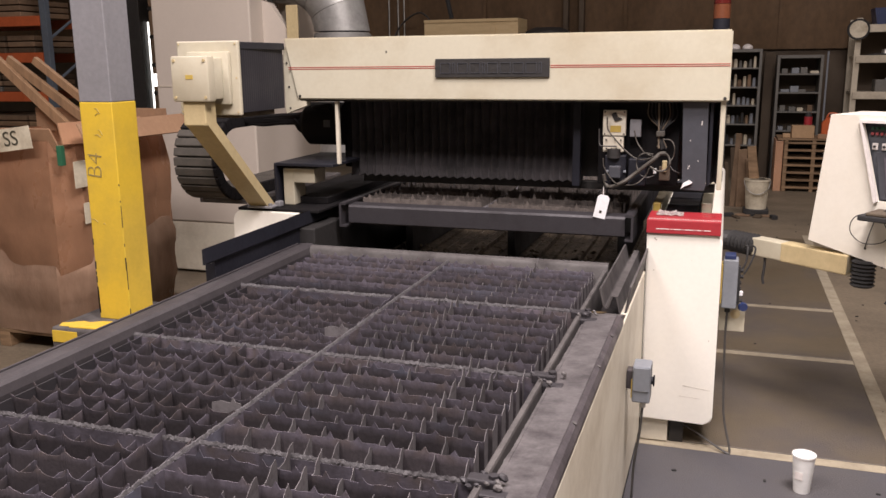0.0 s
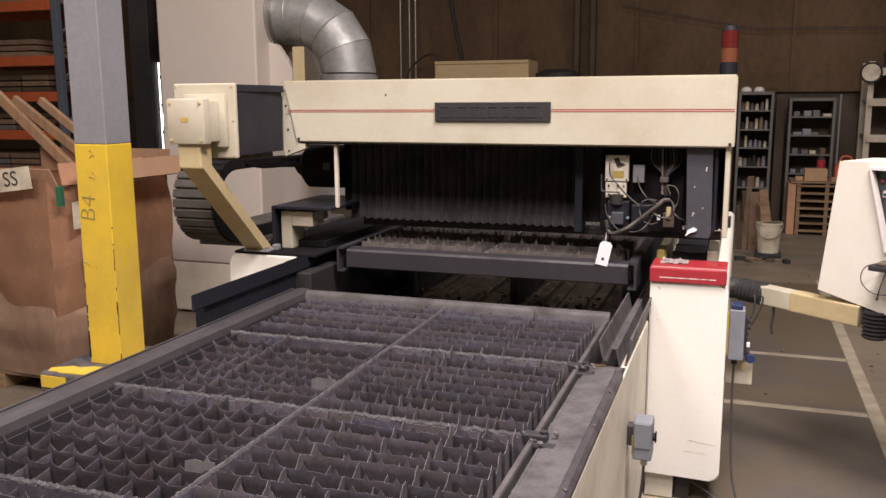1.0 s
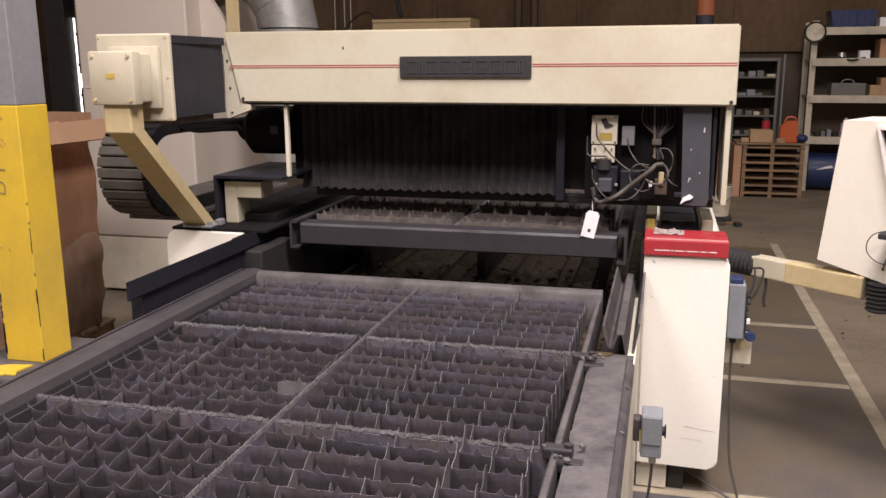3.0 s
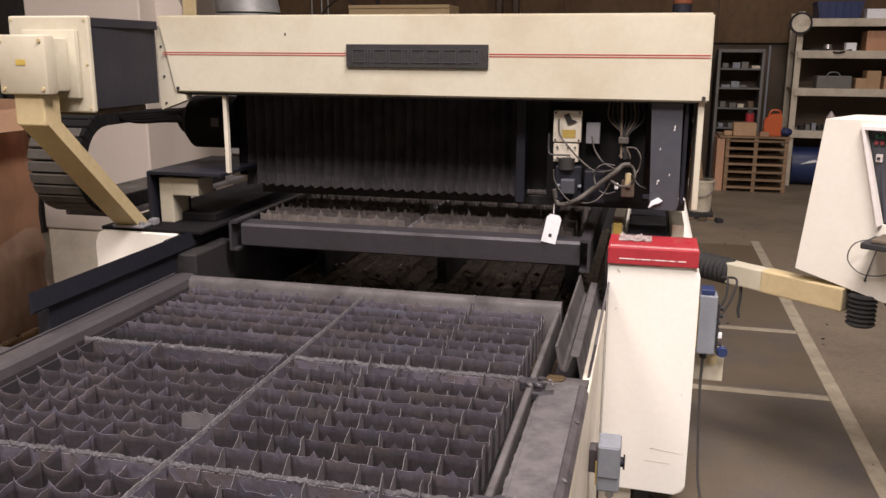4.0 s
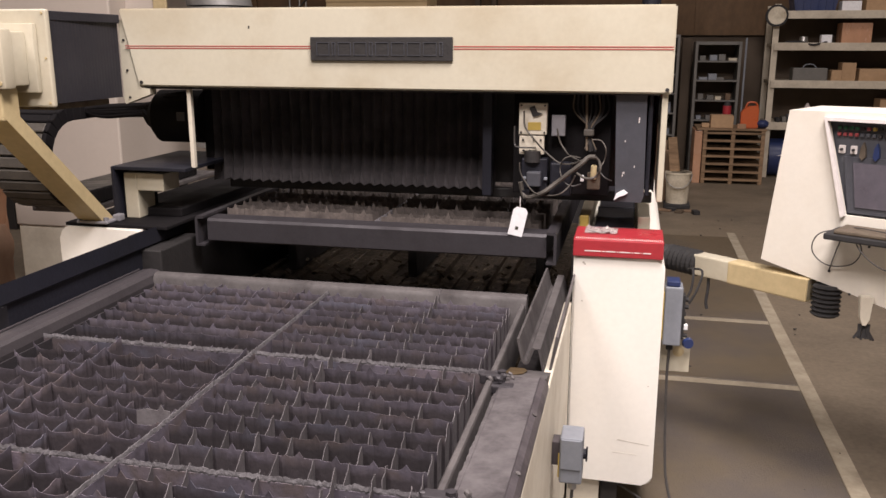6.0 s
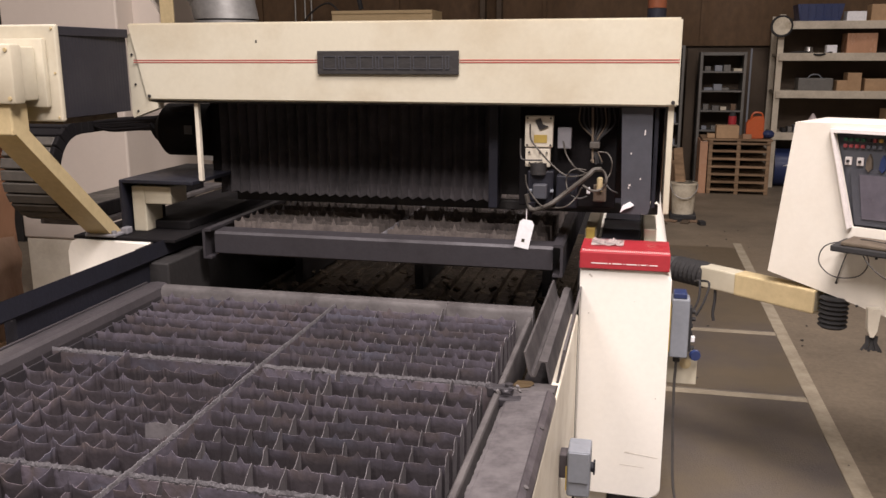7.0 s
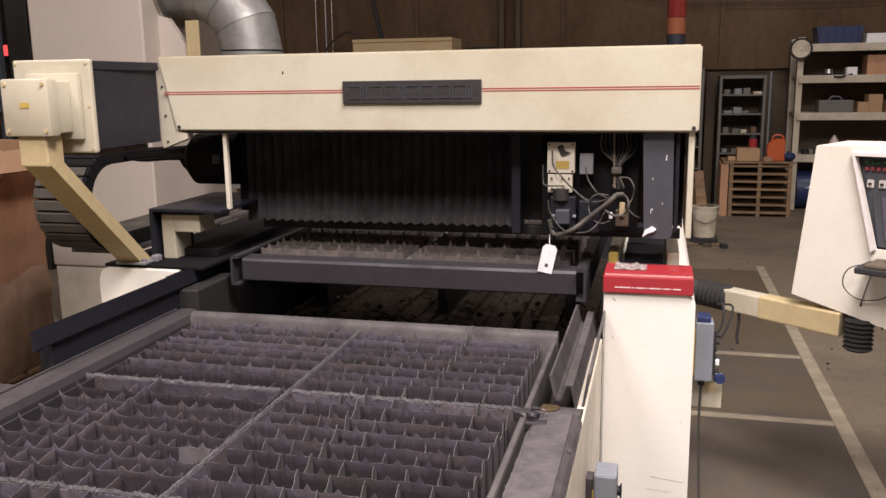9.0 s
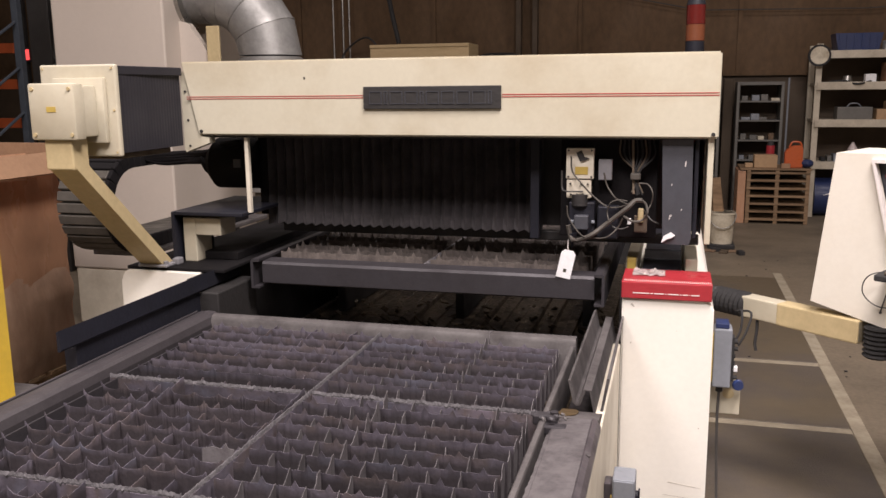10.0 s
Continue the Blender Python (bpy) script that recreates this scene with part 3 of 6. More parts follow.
for i in range(200):
    y = 0.92 + i * 0.01
    e = max(0.0, min(0.009, 0.008 * noise.noise((y * 2.5, 2, 0)) + 0.003 * noise.noise((y * 17, 4, 0)) + 0.0025 * rnd.random() ** 3))
    row = [bm.verts.new(p) for p in ((0.692, y, 0.8035), (0.684 - e, y, 0.802), (0.684 - e, y, 0.796), (0.692, y, 0.796))]
    if prev:
        for k in range(4):
            bm.faces.new((prev[k], prev[(k + 1) % 4], row[(k + 1) % 4], row[k]))
    prev = row
part("slag_edge", bm, M_LEDGE, base, "ragged slag along the ledge")
boxed("side_panel", M_CREAM_DIRTY, base, (0.780, 0.806, 0.9, 3.805, 0.06, 0.776), 0.005, "long cream side panel with grimy streaks")
boxed("side_panel", M_CREAM_DIRTY, base, (-0.80, -0.762, 0.9, 3.70, 0.06, 0.775), 0.005)
boxed("plinth", M_BLACK, base, (-0.76, 0.80, 0.95, 3.75, 0.0, 0.06), 0.004)
boxed("cross_wall", M_BLACK, base, (-0.76, 0.79, 0.90, 0.93, 0.06, 0.78), 0.004)
# W-shaped guide channel beside the table end


def strip(bm, line, thick, lo, hi):
    """A bent sheet: an open outline in x and z, given a thickness, pushed along y."""
    pts = [Vector(p) for p in line]
    back = []
    for i, p in enumerate(pts):
        d = (pts[min(i + 1, len(pts) - 1)] - pts[max(i - 1, 0)]).normalized()
        back.append(p + Vector((-d.y, d.x)) * thick)
    for i in range(len(pts) - 1):
        quad = [pts[i], pts[i + 1], back[i + 1], back[i]]
        vs = [[bm.verts.new((q.x, y, q.y)) for q in quad] for y in (lo, hi)]
        bm.faces.new(vs[0]), bm.faces.new(vs[1][::-1])
        for k in range(4):
            bm.faces.new((vs[0][k], vs[1][k], vs[1][(k + 1) % 4], vs[0][(k + 1) % 4]))
    bmesh.ops.remove_doubles(bm, verts=bm.verts[:], dist=1e-5)


bm = B()
strip(bm, [(0.704, 0.857), (0.718, 0.797), (0.727, 0.787), (0.738, 0.789), (0.752, 0.831), (0.762, 0.831), (0.774, 0.773), (0.783, 0.761), (0.794, 0.763), (0.800, 0.777), (0.815, 0.870)], 0.007, 3.16, 3.93)
part("guide_channel", bm, M_DUST, base, "W-shaped steel guide channel")
bm = B()
prism(bm, [(0.70, 0.752), (0.74, 0.740), (0.783, 0.735), (0.783, 0.60), (0.70, 0.60)], 2.93, 3.78, "y")
part("channel_seat", bm, M_LEDGE, base, "stained seat under the channel")
# dark angle guide on the other side
bm = B()
prism(bm, [(-0.752, 0.958), (-0.744, 0.962), (-0.738, 0.905), (-0.744, 0.898), (-0.752, 0.898)], 2.94, 4.02, "y")
part("guide_angle", bm, M_DARK, base, "dark painted angle guide")
bm = B()
prism(bm, [(-0.795, 0.79), (-0.795, 0.885), (-0.766, 0.885), (-0.762, 0.897), (-0.753, 0.897), (-0.753, 0.79)], 3.02, 4.02, "y")
part("guide_web", bm, M_DARK, base, "blue-grey guide web")
bm = B()
box(bm, -0.785, -0.675, 3.72, 4.02, 0.55, 0.895, bevel=0.006)
part("corner_block", bm, M_BLACK, base)
# added black sheets keep the housings' inner sides as dark as deep shade
boxed("inner_skirt", M_BLACK, base, (-0.799, -0.786, 3.71, 6.2, 0.10, 0.945), 0.002, "black sheet added to darken the gap under the raised table")
boxed("inner_skirt", M_BLACK, base, (0.791, 0.8015, 3.94, 6.2, 0.10, 0.93), 0.002, "black sheet added to darken the gap under the raised table")
# scrap bed between the two tables
bm = B()
box(bm, -0.76, 0.79, 3.75, 6.3, 0.52, 0.54)
rnd = random.Random(21)
x = -0.74
while x < 0.76:
    w = 0.02 + 0.035 * rnd.random()
    h = 0.545 + 0.03 * rnd.random()
    box(bm, x, x + w, 3.76, 6.2, 0.53, h, bevel=0.003, seg=1)
    x += w + 0.02 + 0.045 * rnd.random()
for k in range(150):
    s = 0.006 + 0.02 * rnd.random()
    box(bm, -s, s, -s * 0.6, s * 0.6, -0.004, 0.004, turn=pose(-0.7 + 1.42 * rnd.random(), 3.8 + 1.2 * rnd.random(), 0.575 + 0.01 * rnd.random(), rnd.random() * 40, rnd.random() * 40, rnd.random() * 180))
part("scrap_conveyor", bm, M_SCRAP, base, "oily scrap conveyor slats in deep shade")
boxed("rear_wall", M_BLACK, base, (-0.8, 0.8, 6.3, 6.34, 0.0, 1.0), 0.004)

# ---- raised rear table ----
rear = thing("raised_table", (0.0, 4.6, 0.52), "dark raised shuttle table carrying spiky grating", "cutting table")
bm = B()
prism(bm, [(3.955, 0.888), (3.955, 0.962), (3.962, 0.972), (4.04, 0.974), (4.045, 0.966), (4.045, 0.958), (3.972, 0.956), (3.970, 0.892), (4.045, 0.890), (4.045, 0.884), (3.962, 0.882)], -0.61, 0.70, "x")
part("front_channel", bm, M_RAIL, rear, "dusty front channel beam")
for x0, s in ((-0.648, 1), (0.738, -1)):
    bm = B()
    prism(bm, [(x0, 0.868), (x0, 0.978), (x0 + s * 0.008, 0.986), (x0 + s * 0.036, 0.986), (x0 + s * 0.036, 0.976), (x0 + s * 0.010, 0.974), (x0 + s * 0.010, 0.876), (x0 + s * 0.036, 0.876), (x0 + s * 0.036, 0.868)], 3.93, 5.9, "y")
    part("side_channel", bm, M_RAIL, rear, "dusty side channel beam")
for x in (-0.60, 0.0, 0.60):
    boxed("bearer", M_BLACK, rear, (x - 0.02, x + 0.02, 4.75, 5.85, 0.56, 0.868), 0.003)
bm = B()
crust_bar(bm, 0.018, 0.034, 4.05, 5.85, 0.88, 0.962, 77)
part("centre_divider", bm, M_CRUST, rear)
rnd = random.Random(91)
for xs in (-0.60, 0.045):
    for k in range(1, 17):
        piece("cross_slat", REAR[rnd.randrange(6)], rear, pose(xs + 0.005, 4.02 + k * CELL + (rnd.random() - 0.5) * 0.01, 0.984 + (rnd.random() - 0.5) * 0.014, (rnd.random() - 0.5) * 10, 0, (rnd.random() - 0.5)))
    for k in range(1, 8):
        for y in (4.06, 4.67):
            piece("long_slat", LONG[rnd.randrange(7)], rear, pose(xs + 0.005 + k * CELL - 0.008, y, 0.976 + (rnd.random() - 0.5) * 0.006, 0, (rnd.random() - 0.5) * 6, 90))

# ---- gantry ----
GY = 3.93
gantry = thing("gantry", (0.1, 4.1, 0.0), "cream gantry beam with red pinstripe over charcoal bellows", "gantry")
bm = B()
prism(bm, [(-0.904, 1.753), (1.099, 1.753), (1.099, 1.468), (-0.844, 1.472)], GY, GY + 0.30, "y")
bmesh.ops.bevel(bm, geom=bm.edges[:], offset=0.006, segments=2, affect="EDGES", clamp_overlap=True)
beam = part("beam_cover", bm, M_CREAM, gantry, "long cream sheet-metal beam cover")
for x0, x1 in ((-0.884, -0.152), (0.366, 1.096)):
    bm = B()
    box(bm, x0, x1, GY - 0.0012, GY, 1.6175, 1.6205)
    box(bm, x0, x1, GY - 0.0012, GY, 1.6095, 1.6125)
    part("pinstripe", bm, M_STRIPE, beam, "thin red pinstripe")
plate = boxed("name_plate", M_BLACK, beam, (-0.150, 0.364, GY - 0.010, GY - 0.001, 1.570, 1.651), 0.002, "dark name plate with raised shapes")
x = -0.126
for k in range(10):
    w = 0.013 if k in (1, 4, 9) else 0.0475
    bm = B()
    outer = [(x, 1.588), (x + w, 1.588), (x + w, 1.633), (x, 1.633)]
    inner = [(x + 0.0022, 1.5902), (x + w - 0.0022, 1.5902), (x + w - 0.0022, 1.6308), (x + 0.0022, 1.6308)]
    for i in range(4):
        j = (i + 1) % 4
        prism(bm, [outer[i], outer[j], inner[j], inner[i]], GY - 0.0125, GY - 0.0102, "y")
    part("raised_shape", bm, M_GREYPANEL, plate, "raised outline in lighter grey")
    x += w + 0.0095
for x, z in ((-0.828, 1.487), (1.082, 1.482)):
    bm = B()
    cyl(bm, (x, GY + 0.001, z), (0, -1, 0), 0.005, 0.0065, n=12)
    part("screw", bm, M_BLACK, beam, "dark screw head")
bm = B()
box(bm, -0.388, -0.382, GY - 0.001, GY + 0.001, 1.680, 1.690, bevel=0.0004, seg=1)
part("paint_chip", bm, M_BLACK, beam)
# left end plate behind the slanted cover edge
bm = B()
prism(bm, [(-0.910, 1.715), (-0.896, 1.715), (-0.836, 1.467), (-0.80, 1.462), (-0.80, 1.442), (-0.905, 1.405), (-0.910, 1.42)], GY + 0.006, GY + 0.05, "y")
endp = part("end_plate", bm, M_CREAM, gantry, "cream end plate with screws")
for x, z in ((-0.884, 1.43), (-0.886, 1.53), (-0.893, 1.64)):
    bm = B()
    cyl(bm, (x, GY + 0.008, z), (0, -1, 0), 0.005, 0.0045, n=10)
    part("screw", bm, M_BLACK, endp, "dark screw head")
boxed("left_post", M_CREAM_DIRTY, gantry, (-0.664, -0.648, GY + 0.03, GY + 0.05, 1.165, 1.47), 0.002, "thin cream edge post")
boxed("right_post", M_CREAM, gantry, (1.068, 1.088, GY + 0.02, GY + 0.30, 1.105, 1.47), 0.003, "cream edge post")
bm = B()
box(bm, 0.444, 0.478, GY + 0.15, GY + 0.20, 1.082, 1.47, bevel=0.003)
part("bellows_end_bar", bm, M_DARK, gantry, "slate-grey bellows end bar")


def pleats(bm, x0, x1, count, y, depth, z0, z1):
    rows = []
    for i in range(count * 2 + 1):
        x = x0 + (x1 - x0) * i / (count * 2)
        dy = depth if i % 2 else 0
        sag = 0.004 * noise.noise((x * 9, z0, 1))
        ring = [(x, y + dy, z1), (x, y + dy, z0 + 0.12), (x + sag, y + dy * 0.9 - 0.010, z0 + 0.05), (x + sag, y + dy * 0.6 - 0.018, z0 + (0.006 if i % 2 else -0.003) + sag),
                (x, y + depth + 0.03, z0), (x, y + depth + 0.03, z1)]
        rows.append([bm.verts.new(p) for p in ring])
    for a, b in zip(rows, rows[1:]):
        for k in range(5):
            bm.faces.new((a[k], a[k + 1], b[k + 1], b[k]))


bm = B()
pleats(bm, -0.700, 0.462, 27, GY + 0.295, 0.030, 1.084, 1.465)
part("bellows", bm, M_BELLOWS, gantry, "charcoal pleated bellows with a dusty hem")
bm = B()
pleats(bm, 1.022, 1.066, 2, GY + 0.295, 0.030, 1.10, 1.465)
part("bellows", bm, M_BELLOWS, gantry)
boxed("back_panel", M_BLACK, gantry, (-0.66, 1.066, GY + 0.362, GY + 0.375, 1.10, 1.465), 0.002)
boxed("lower_bar", M_BLACK, gantry, (-0.66, 1.06, GY + 0.335, GY + 0.375, 1.045, 1.082), 0.004, "black lower beam")
# slate panel beside the cutting head
bm = B()
prism(bm, [(0.918, 1.475), (1.020, 1.475), (1.026, 1.12), (1.018, 1.098), (0.93, 1.100)], GY + 0.035, GY + 0.075, "y")
pn = part("head_panel", bm, M_GREYPANEL, gantry, "scuffed slate-grey panel")
bm = B()
rnd = random.Random(4)
for k in range(7):
    x, z, s = 0.94 + 0.06 * rnd.random(), 1.17 + 0.25 * rnd.random(), 0.002 + 0.004 * rnd.random()
    prism(bm, [(x, z), (x + s, z + s * 0.4), (x + s * 0.8, z + s * 2.4), (x + 0.3 * s, z + s * 2)], GY + 0.033, GY + 0.036, "y")
part("scratches", bm, M_PRINT, pn, "pale scratches")
bm = B()
prism(bm, [(0.926, 1.105), (0.934, 1.128), (0.958, 1.142), (0.972, 1.132), (0.962, 1.124), (0.944, 1.118)], GY + 0.024, GY + 0.034, "y")
part("paper_scrap", bm, M_PAPER, pn, "torn white paper scrap")
bm = B()
for k in range(12):
    cyl(bm, (1.034, GY + 0.055, 1.19 + k * 0.0125), (0, -1, 0), 0.008, 0.003, n=6)
box(bm, 1.028, 1.042, GY + 0.05, GY + 0.075, 1.12, 1.46, bevel=0.002)
part("hinge", bm, M_DARK, pn, "perforated hinge strip")

# cutting head, part of the gantry
HY = GY + 0.075
head = boxed("cutting_head", M_DEEPBLACK, gantry, (0.560, 0.905, HY + 0.06, HY + 0.10, 1.10, 1.46), 0.004, "black cutting head carriage")
boxed("sensor_plate", M_CREAM_DIRTY, head, (0.586, 0.684, HY, HY + 0.03, 1.318, 1.428), 0.003, "white plate with a yellow sticker")
boxed("sensor_plate", M_CREAM_DIRTY, head, (0.588, 0.676, HY + 0.004, HY + 0.03, 1.248, 1.314), 0.003)
boxed("sticker", M_YCAP, head, (0.618, 0.664, HY - 0.002, HY - 0.0005, 1.334, 1.362), 0.0005, "yellow sticker")
bm = B()
prism(bm, [(0.622, 1.412), (0.640, 1.420), (0.650, 1.398), (0.668, 1.392), (0.652, 1.384), (0.636, 1.380)], HY - 0.006, HY - 0.0005, "y")
part("black_patch", bm, M_BLACK, head)
for x, z in ((0.594, 1.420), (0.676, 1.420), (0.594, 1.326), (0.676, 1.326), (0.604, 1.262), (0.626, 1.262), (0.648, 1.262), (0.664, 1.300), (0.602, 1.300), (0.640, 1.300)):
    bm = B()
    cyl(bm, (x, HY + 0.001, z), (0, -1, 0), 0.004, 0.0036, n=8)
    part("screw", bm, M_BLACK, head, "dark screw head")
boxed("connector_plate", M_POST, head, (0.700, 0.748, HY + 0.01, HY + 0.035, 1.314, 1.388), 0.003, "grubby grey connector plate")
boxed("motor_block", M_GREYPANEL, head, (0.620, 0.670, HY - 0.03, HY + 0.03, 1.138, 1.190), 0.004, "slate motor block")
boxed("motor_block", M_DARK, head, (0.598, 0.690, HY + 0.0, HY + 0.05, 1.108, 1.235), 0.005)
boxed("motor_block", M_DARK, head, (0.700, 0.775, HY - 0.005, HY + 0.05, 1.104, 1.222), 0.006, "dark blue gearbox")
for x in (0.606, 0.680):
    boxed("terminal", M_BOX, head, (x, x + 0.012, HY - 0.012, HY - 0.001, 1.160, 1.170), 0.002, "pale terminal")
bm = B()
cyl(bm, (0.636, HY + 0.01, 1.262), (0, 0, -1), 0.04, 0.030, n=16)
part("lens_tube", bm, M_BLACK, head, "black lens tube", True)
bm = B()
cyl(bm, (0.615, HY - 0.02, 1.125), (0, 0, -1), 0.035, 0.018, 0.009, n=14)
cyl(bm, (0.615, HY - 0.02, 1.090), (0, 0, -1), 0.018, 0.006, 0.003, n=10)
part("nozzle", bm, M_DARK, head, "steel cutting nozzle", True)
boxed("hose_clamp", M_CHAIN, head, (0.813, 0.848, HY - 0.015, HY + 0.02, 1.319, 1.342), 0.004, "grey hose clamp")
boxed("brass_fitting", M_TAN, head, (0.842, 0.862, HY - 0.01, HY + 0.02, 1.168, 1.216), 0.004, "brass coloured valve")
boxed("brass_fitting", M_RUST, head, (0.830, 0.875, HY + 0.005, HY + 0.03, 1.130, 1.190), 0.004, "brown valve body")
boxed("white_connector", M_PAPER, head, (0.808, 0.820, HY - 0.025, HY - 0.014, 1.162, 1.184), 0.002)
WIRES = (
    ("cable", M_CHAIN, 0.0030, -0.020, ((0.606, 1.401), (0.610, 1.348), (0.641, 1.309), (0.681, 1.263), (0.735, 1.225), (0.781, 1.223), (0.813, 1.237))),
    ("cable", M_CHAIN, 0.0028, -0.015, ((0.722, 1.343), (0.733, 1.298), (0.760, 1.259), (0.774, 1.246), (0.806, 1.233))),
    ("hose", M_CHAIN, 0.0082, -0.035, ((0.858, 1.251), (0.832, 1.247), (0.807, 1.223), (0.730, 1.158), (0.684, 1.123), (0.638, 1.101), (0.614, 1.103))),
    ("hose", M_CHAIN, 0.0045, -0.040, ((0.858, 1.251), (0.871, 1.235), (0.876, 1.208), (0.860, 1.181), (0.828, 1.177), (0.795, 1.193))),
    ("cable", M_CHAIN, 0.0024, -0.020, ((0.843, 1.309), (0.875, 1.304), (0.892, 1.274), (0.887, 1.235), (0.875, 1.215))),
    ("cable", M_CHAIN, 0.0022, -0.030, ((0.806, 1.246), (0.773, 1.249), (0.748, 1.238), (0.737, 1.205), (0.743, 1.178))),
    ("cable", M_CABLE, 0.0024, -0.020, ((0.865, 1.215), (0.876, 1.195), (0.892, 1.179), (0.915, 1.166))),
    ("cable", M_CABLE, 0.0024, -0.025, ((0.743, 1.178), (0.756, 1.155), (0.783, 1.146), (0.812, 1.153))),
    ("cable", M_CHAIN, 0.0024, -0.040, ((0.596, 1.225), (0.603, 1.181), (0.651, 1.121), (0.705, 1.110), (0.744, 1.121), (0.776, 1.152), (0.792, 1.186))),
    ("cable", M_CABLE, 0.0030, -0.010, ((0.572, 1.348), (0.573, 1.288), (0.588, 1.275), (0.648, 1.273))),
    ("fitting", M_CHAIN, 0.0085, -0.030, ((0.600, 1.154), (0.607, 1.120), (0.618, 1.100))),
)
for nm, m, r, d, line in WIRES:
    bm = B()
    sweep(bm, bend([(x, HY + d + 0.008 * math.sin(9 * k), z) for k, (x, z) in enumerate(line)], 6), r, 8)
    part(nm, bm, m, head, "grey " + nm, True)
rnd = random.Random(8)
for k in range(9):
    x = 0.775 + 0.014 * k
    bm = B()
    sweep(bm, bend([(x, HY + 0.03, 1.458), (x + 0.01 * rnd.random(), HY + 0.02, 1.40), (0.822 + 0.018 * rnd.random(), HY + 0.005, 1.335), (0.812 + 0.05 * rnd.random(), HY, 1.26 + 0.02 * rnd.random())], 5), 0.0025 + 0.002 * rnd.random(), 6)
    part("hose", bm, M_RUBBER if k % 3 else M_RUST, head, "thin hanging hose", True)
# hanging tag
tag = thing("paper_tag", (0.60, GY + 0.03, 1.07), "white paper tag on a string from the cutting head", "tag")
bm = B()
prism(bm, [(-0.016, 0.0), (0.016, 0.0), (0.026, -0.012), (0.026, -0.104), (-0.026, -0.104), (-0.026, -0.012)], -0.0006, 0.0006, "y", turn=pose(0.608, GY + 0.025, 1.066, 0, 12, 6))
part("card", bm, M_PAPER, tag)
bm = B()
box(bm, -0.005, 0.006, -0.0012, -0.0008, -0.082, -0.070, turn=pose(0.608, GY + 0.025, 1.066, 0, 12, 6))
part("mark", bm, M_INK, tag, "small dark mark")
bm = B()
sweep(bm, [(0.604, GY + 0.025, 1.063), (0.602, GY + 0.035, 1.08), (0.60, HY - 0.02, 1.10)], 0.0012, 5)
part("string", bm, M_PRINT, tag)
# drive motor and its loom, left of the bellows
bm = B()
cyl(bm, (-0.74, GY + 0.33, 1.335), (-1, 0.0, 0), 0.20, 0.108, n=28)
cyl(bm, (-0.94, GY + 0.33, 1.335), (-1, 0.0, 0), 0.035, 0.108, 0.07, n=28)
box(bm, -0.745, -0.705, GY + 0.30, GY + 0.44, 1.12, 1.45, bevel=0.006)
mo = part("drive_motor", bm, M_DEEPBLACK, gantry, "black drive motor", True)
boxed("motor_label", M_GREYPANEL, mo, (-0.82, -0.785, GY + 0.218, GY + 0.226, 1.325, 1.36), 0.001)
loom = random.Random(41)
for k in range(8):
    a, b = 0.03 * loom.random(), 0.05 * loom.random()
    bm = B()
    sweep(bm, bend([(-0.80, GY + 0.25 + a, 1.43 - b * 0.3), (-0.90, GY + 0.27 + a, 1.425 - b), (-1.02, GY + 0.36 + a, 1.385 - b), (-1.20, GY + 0.47, 1.370 - b), (-1.38, GY + 0.55, 1.355 - b), (-1.52, GY + 0.60, 1.330)], 6), 0.013, 7)
    part("loom_cable", bm, M_DEEPBLACK, gantry, "black loom cable", True)
for k in range(3):
    bm = B()
    sweep(bm, bend([(-1.06, GY + 0.37, 1.352 - 0.008 * k), (-1.01, GY + 0.33, 1.325 - 0.014 * k), (-0.95, GY + 0.30, 1.300 - 0.006 * k), (-0.90, GY + 0.28, 1.305)], 5), 0.007, 6)
    part("loom_cable", bm, M_DEEPBLACK, gantry, "thin black branch cable", True)
boxed("beam_underside", M_BLACK, gantry, (-0.86, 1.06, GY + 0.02, GY + 0.28, 1.462, 1.470), 0.001)

# ---- telescopic beam duct with its head box ----
duct = thing("beam_box", (-1.03, 3.6, 1.42), "cream beam delivery box with a dark bellows sleeve", "beam box")
boxed("front_plate", M_CREAM, duct, (-1.185, -0.882, 3.492, 3.512, 1.422, 1.735), 0.006, "square cream front plate")
bm = B()
ring = []
for k in range(45):
    y0, o = 3.514 + k * 0.0094, 0.0 if k % 2 else 0.0009
    ring.append([bm.verts.new(p) for p in ((-1.171 - o, y0, 1.432 - o), (-0.899 + o - 0.012 * k / 44, y0, 1.432 - o), (-0.899 + o - 0.012 * k / 44, y0, 1.726 + o), (-1.171 - o, y0, 1.726 + o))])
for a, b in zip(ring, ring[1:]):
    for k in range(4):
        bm.faces.new((a[k], a[(k + 1) % 4], b[(k + 1) % 4], b[k]))
bm.faces.new(ring[0]), bm.faces.new(ring[-1][::-1])
part("sleeve", bm, M_SLEEVE, duct, "dark grey pleated sleeve")
# tan strip given a darker brown to paint in its shade
boxed("sleeve_base", M_RUST, duct, (-1.12, -0.95, 3.58, 3.90, 1.406, 1.4265), 0.003, "tan support strip darkened for the shade below the sleeve")
boxed("sleeve_top", M_SLEEVE, duct, (-1.174, -0.897, 3.513, 3.926, 1.700, 1.731), 0.003)
fb = boxed("mirror_box", M_CREAM, duct, (-1.118, -0.938, 3.345, 3.395, 1.486, 1.672), 0.008, "cream mirror box lid", True)
boxed("mirror_box_neck", M_CREAM, duct, (-1.108, -0.948, 3.395, 3.470, 1.494, 1.664), 0.006, "", True)
boxed("mirror_box_flange", M_CREAM, duct, (-1.122, -0.920, 3.470, 3.492, 1.470, 1.690), 0.004, "", True)
